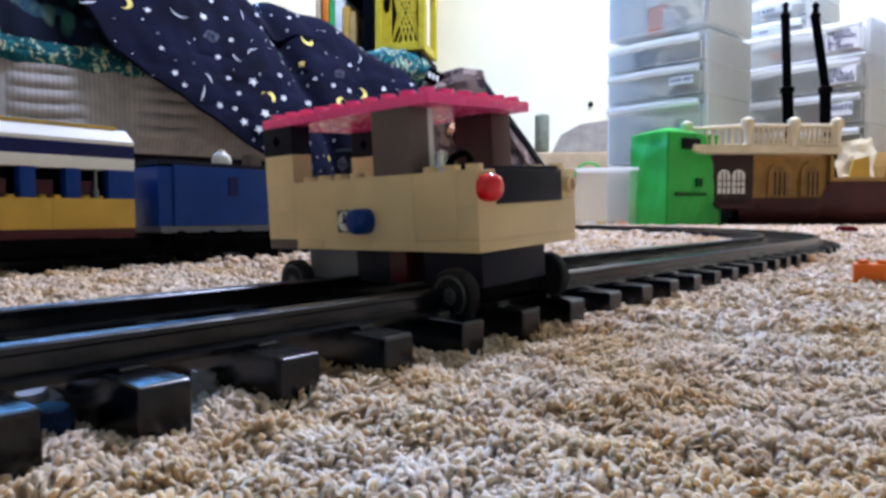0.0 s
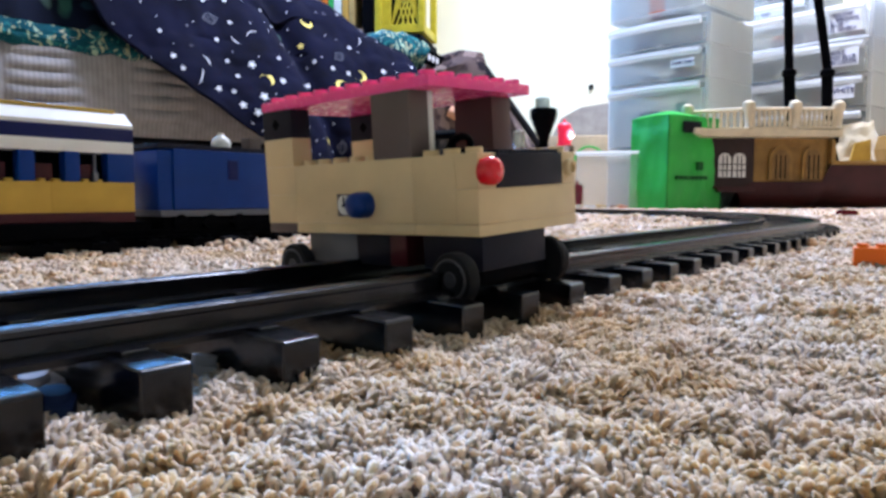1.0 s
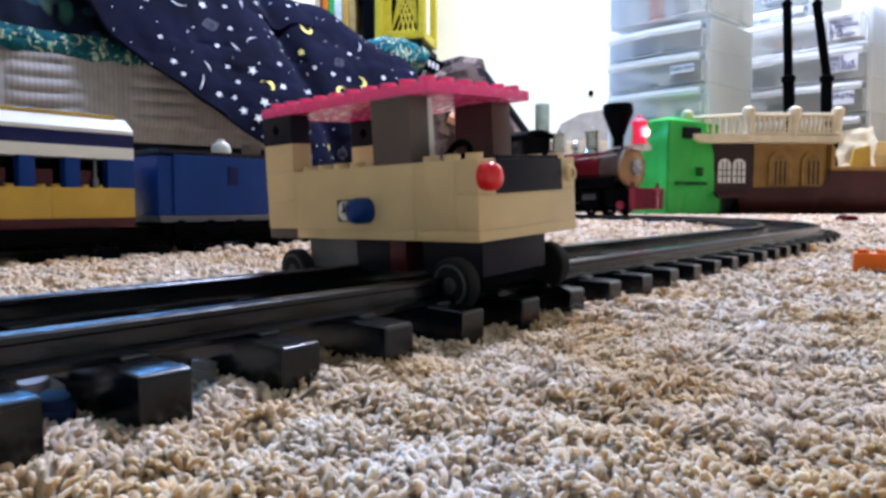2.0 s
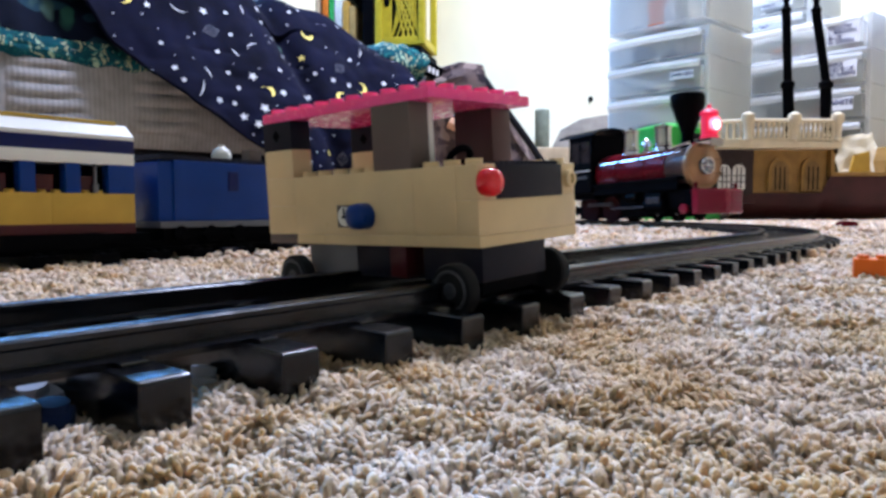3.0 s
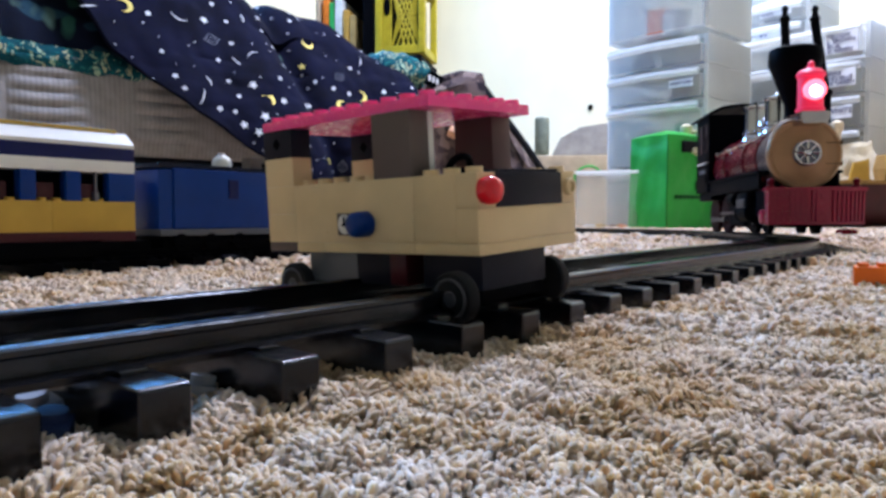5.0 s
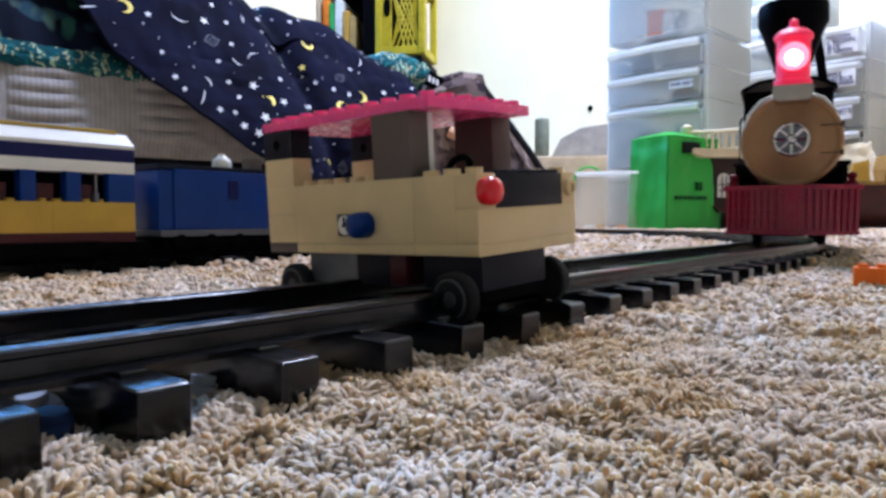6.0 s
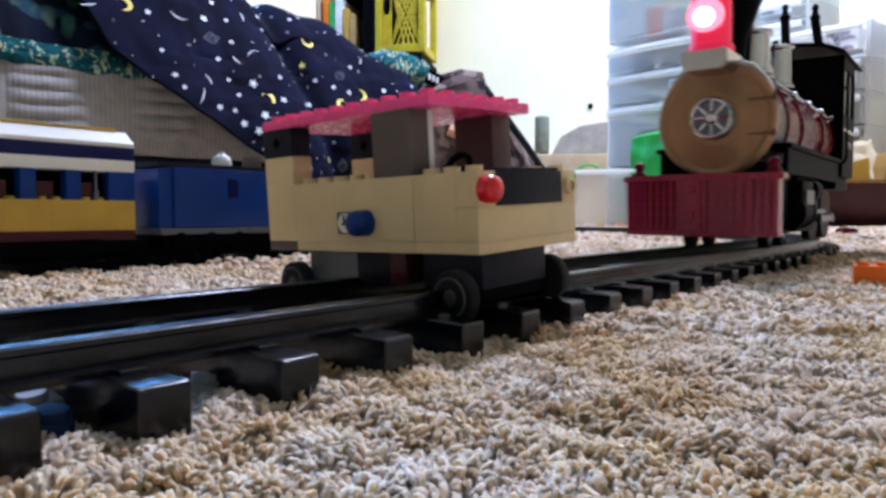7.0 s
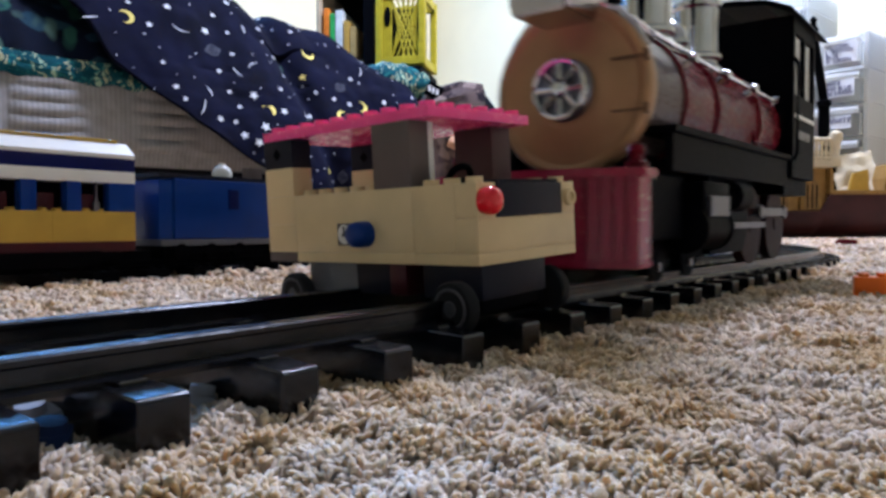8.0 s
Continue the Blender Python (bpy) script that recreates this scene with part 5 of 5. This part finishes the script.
    for (xa, ya), (xb, yb) in zip(corners, corners[1:]):
        bm = bmesh.new()
        tube(bm, [(xa, ya, 0.240), (xb, yb, 0.240)], 0.005, 8)
        tube(bm, [(xa, ya, 0.196), (xb, yb, 0.196)], 0.004, 8)
        part("handrail", bm, CREAM, s, smooth=True)
        n = 9
        for k in range(1, n):
            u = k / n
            bm = bmesh.new()
            lathe(bm, [(0.003, 0.197), (0.0052, 0.207), (0.003, 0.22), (0.005, 0.23), (0.003, 0.238)], (xa + (xb - xa) * u, ya + (yb - ya) * u, 0), "z", 8)
            part("baluster", bm, CREAM, s, smooth=True)
    for x, z, tilt in ((0.283, 0.19, -0.018), (0.402, 0.122, -0.062)):
        bm = bmesh.new()
        h = 0.72
        tube(bm, [(x, 0.07, z), (x + tilt * 0.5, 0.07, z + 0.15), (x + tilt * 0.52, 0.07, 0.335)], 0.0135, 12)
        lathe(bm, [(0.0135, 0.335), (0.017, 0.337), (0.017, 0.349), (0.013, 0.352)], (x + tilt * 0.52, 0.07, 0), "z", 12)
        tube(bm, [(x + tilt * 0.52, 0.07, 0.35), (x + tilt * 1.0, 0.07, 0.52)], 0.0105, 12)
        lathe(bm, [(0.010, 0.52), (0.012, 0.523), (0.012, 0.531), (0.008, 0.534), (0.006, 0.545), (0.009, 0.552), (0.004, 0.560)], (x + tilt, 0.07, 0), "z", 12)
        part("mast", bm, BLACKP, s, "black telescoped mast", smooth=True)
    bm = bmesh.new()

    def cloth(u, v):
        x = 0.385 + 0.11 * u
        return (x, 0.03 + 0.05 * v + 0.01 * wob(u, v, 3, 2), 0.124 + (0.085 + 0.02 * u) * v + 0.012 * wob(u, v, 4, 6))
    sheet(bm, cloth, 16, 12)
    c = tagged(part("paper_sheet", bm, CREAM), "crumpled cream paper lying on the ship deck", "paper")
    c.matrix_world = s.matrix_world
    bm = bmesh.new()
    prism(bm, [(0.405, 0.123), (0.455, 0.123), (0.452, 0.175), (0.415, 0.165)], "y", 0.015, 0.021)
    c = tagged(part("yellow_card", bm, YELLOWP), "yellow card propped on the ship deck", "card")
    c.matrix_world = s.matrix_world


def clutter():
    # clear tub with a few pieces in it
    tub = thing("clear_tub", pose(0.336, 1.79, -0.004, 0, 0, -14), "frosted clear plastic tub with a few toy pieces", "storage tub")
    bm = bmesh.new()
    w, d, h, t = 0.160, 0.095, 0.145, 0.002
    box(bm, 0, 0, 0, w, t, h)
    box(bm, 0, d, 0, w, d + t, h)
    box(bm, 0, t, 0, t, d, h)
    box(bm, w - t, t, 0, w, d, h)
    box(bm, t, t, 0, w - t, d, t)
    part("body", bm, TUBM, tub)
    bm = bmesh.new()
    tube(bm, [(0, 0, h), (w, 0, h), (w, d, h), (0, d, h), (0, 0, h)], 0.004, 6)
    part("rim", bm, FROSTW, tub, smooth=True)
    rng = random.Random(5)
    for k in range(9):
        bm = bmesh.new()
        box(bm, 0, 0, 0, 0.016, 0.016, 0.010, 0.001)
        cyl(bm, 0.008, 0.008, 0.011, "z", 0.003, 0.003, 10)
        o = tagged(part("toy_brick", bm, rng.choice((ORANGEP, YELLOWP, REDP, WHITEP))), "loose coloured toy brick in the clear tub", "toy brick", "bricks in the tub")
        o.matrix_world = tub.matrix_world @ pose(rng.uniform(0.02, 0.125), rng.uniform(0.012, 0.065), 0.003, 0, 0, rng.uniform(0, 90))
    # pale box with a slab and a bottle on it
    bm = bmesh.new()
    box(bm, 0, 0, 0, 0.40, 0.22, 0.255, 0.006)
    o = tagged(part("wooden_box", bm, WOOD), "pale wooden box by the wall", "box")
    o.matrix_world = pose(0.29, 2.58, -0.004, 0, 0, -10)
    bm = bmesh.new()
    prism(bm, [(0.0, 0.0), (0.26, 0.0), (0.26, 0.10), (0.20, 0.112), (0.10, 0.098), (0.03, 0.06)], "y", 0, 0.05)
    o = tagged(part("card_slab", bm, CARD), "grey worn cardboard piece lying on the box", "cardboard")
    o.matrix_world = pose(0.40, 2.60, 0.256, 0, 0, -10)
    bm = bmesh.new()
    lathe(bm, [(0.024, 0), (0.026, 0.004), (0.026, 0.13), (0.022, 0.135), (0.005, 0.136)], (0, 0, 0), "z", 20)
    o = tagged(part("bottle", bm, SAGE, smooth=True), "grey-green plastic bottle standing on the box", "bottle")
    o.matrix_world = pose(0.362, 2.60, 0.256)
    bm = bmesh.new()
    tube(bm, [(0.05 * math.cos(a), 0, 0.05 * math.sin(a)) for a in [math.pi * k / 12 for k in range(2, 13)]], 0.004, 8)
    o = tagged(part("green_hoop", bm, GREENF, smooth=True), "green plastic hoop leaning by the box", "hoop")
    o.matrix_world = pose(0.52, 2.53, 0.16, 0, 0, -10)
    # loose bricks on the carpet
    o = thing("orange_brick", pose(0.206, 0.334, -0.0035, 0, 0, -28), "orange toy brick lying on the carpet", "toy brick")
    block("body", (-10, 22, -8, 8, 0, 9.0), ORANGEP, o, bevel=0.6, studs=(4, 2))
    o = thing("red_brick", pose(0.60, 1.05, 0.0035, 0, 0, 10), "small red toy plate lying on the carpet", "toy brick")
    block("body", (-12, 12, -8, 8, 0, 6), REDP, o, bevel=0.4, studs=(3, 2))
    o = thing("blue_brick", pose(-0.0600, 0.1085, -0.006, 8, 5, 20), "dark blue clear toy brick under the track", "toy brick")
    block("body", (-4, 2, -3, 3, 0, 3.6), DUSTB, o, bevel=0.4, studs=(1, 1))
    o = thing("clear_brick", pose(-0.0685, 0.1175, -0.0055, 6, -9, 48), "small clear toy brick half sunk in the carpet", "toy brick")
    block("body", (-4, 4, -3, 3, 0, 3.6), DUSTY, o, bevel=0.6, studs=(1, 1))
    o = thing("clear_brick", pose(-0.0470, 0.1350, -0.0065, -6, 9, 10), "small clear toy brick half sunk in the carpet", "toy brick")
    block("body", (-3, 3, -3, 3, 0, 3.4), DUSTY, o, bevel=0.6, studs=(1, 1))
    # hanging cloths by the drawers
    bm = bmesh.new()
    sheet(bm, lambda u, v: (0.30 * u + 0.02 * (1 - v), 0.02 * math.sin(9 * u), 0.42 + 0.5 * v + 0.02 * u), 24, 10)
    bmesh.ops.solidify(bm, geom=bm.faces[:], thickness=0.006)
    o = tagged(part("blue_cloth", bm, BLUEF, smooth=True), "light blue cloth hanging beside the drawers", "cloth")
    o.matrix_world = pose(1.105, 1.80, 0, 0, 0, 0)
    bm = bmesh.new()
    sheet(bm, lambda u, v: (0.10 * u * (1.0 - 0.8 * v), 0.012 * math.sin(8 * u + 2 * v), 0.30 * v), 14, 12)
    bmesh.ops.solidify(bm, geom=bm.faces[:], thickness=0.01)
    o = tagged(part("red_cloth", bm, REDF, smooth=True), "red cloth leaning beside the drawers", "cloth")
    o.matrix_world = pose(1.155, 1.93, -0.004, 0, 0, 0)


FLOOR = room()
railway()
brick_car()
ENGINE, WHEELS = locomotive()
inner_track()
coach()
blue_engine()
bed()
bed_sheet()
pillow()
quilt()
bookcase()
crate()
camo_bag()
towers()
pouch()
ship()
clutter()
carpet_pile(FLOOR)


def motions():
    """The locomotive runs round the bend and down the straight towards the stalled car."""
    run = [(0.0, 1.70), (1.0, 1.534), (1.5, 1.452), (3.0, 1.208), (3.5, 1.138), (4.0, 1.0517), (5.5, 0.803), (6.0, 0.7076), (6.5, 0.6436), (7.0, 0.5747), (7.5, 0.4774), (8.0, 0.3973)]
    # the track lies unevenly on the pile: nose up through the bend, level again on the straight
    tilts = [(0.0, 0.3), (1.5, 0.6), (3.0, 1.9), (4.0, 2.1), (5.5, -0.2), (6.0, -0.5), (7.0, -0.5), (8.0, -0.8)]
    rides = [(0.0, -3.5), (1.5, -3.5), (3.0, -2.0), (3.5, 1.1), (4.0, 2.4), (5.5, 0.5), (6.0, -0.3), (7.0, 0.2), (7.5, -1.6), (8.0, -1.9)]
    rows, turns = [], {w: [] for w, *_ in WHEELS}
    for k in range(81):
        t = k * 0.1
        s, tilt, ride = (float(np.interp(t, *zip(*table))) for table in (run, tilts, rides))
        a, b = track_at(s - 0.055)[0], track_at(s + 0.055)[0]
        c, h = (a + b) / 2, a - b
        rows.append((t, pose(c.x, c.y, RAIL_TOP + ride * 0.001, 0, -tilt, math.degrees(math.atan2(h.y, h.x)))))
        for w, x, y, r in WHEELS:
            ang = math.degrees((1.70 - s) / r)
            if w.name.startswith("coupling"):
                q = radians(ang)
                turns[w].append((t, pose(-0.0085 * math.sin(q), 0, r - 0.0085 * math.cos(q))))
            else:
                turns[w].append((t, pose(x, y, r, 0, ang, 0)))
    walk(ENGINE, rows)
    for w, path in turns.items():
        walk(w, path)


motions()
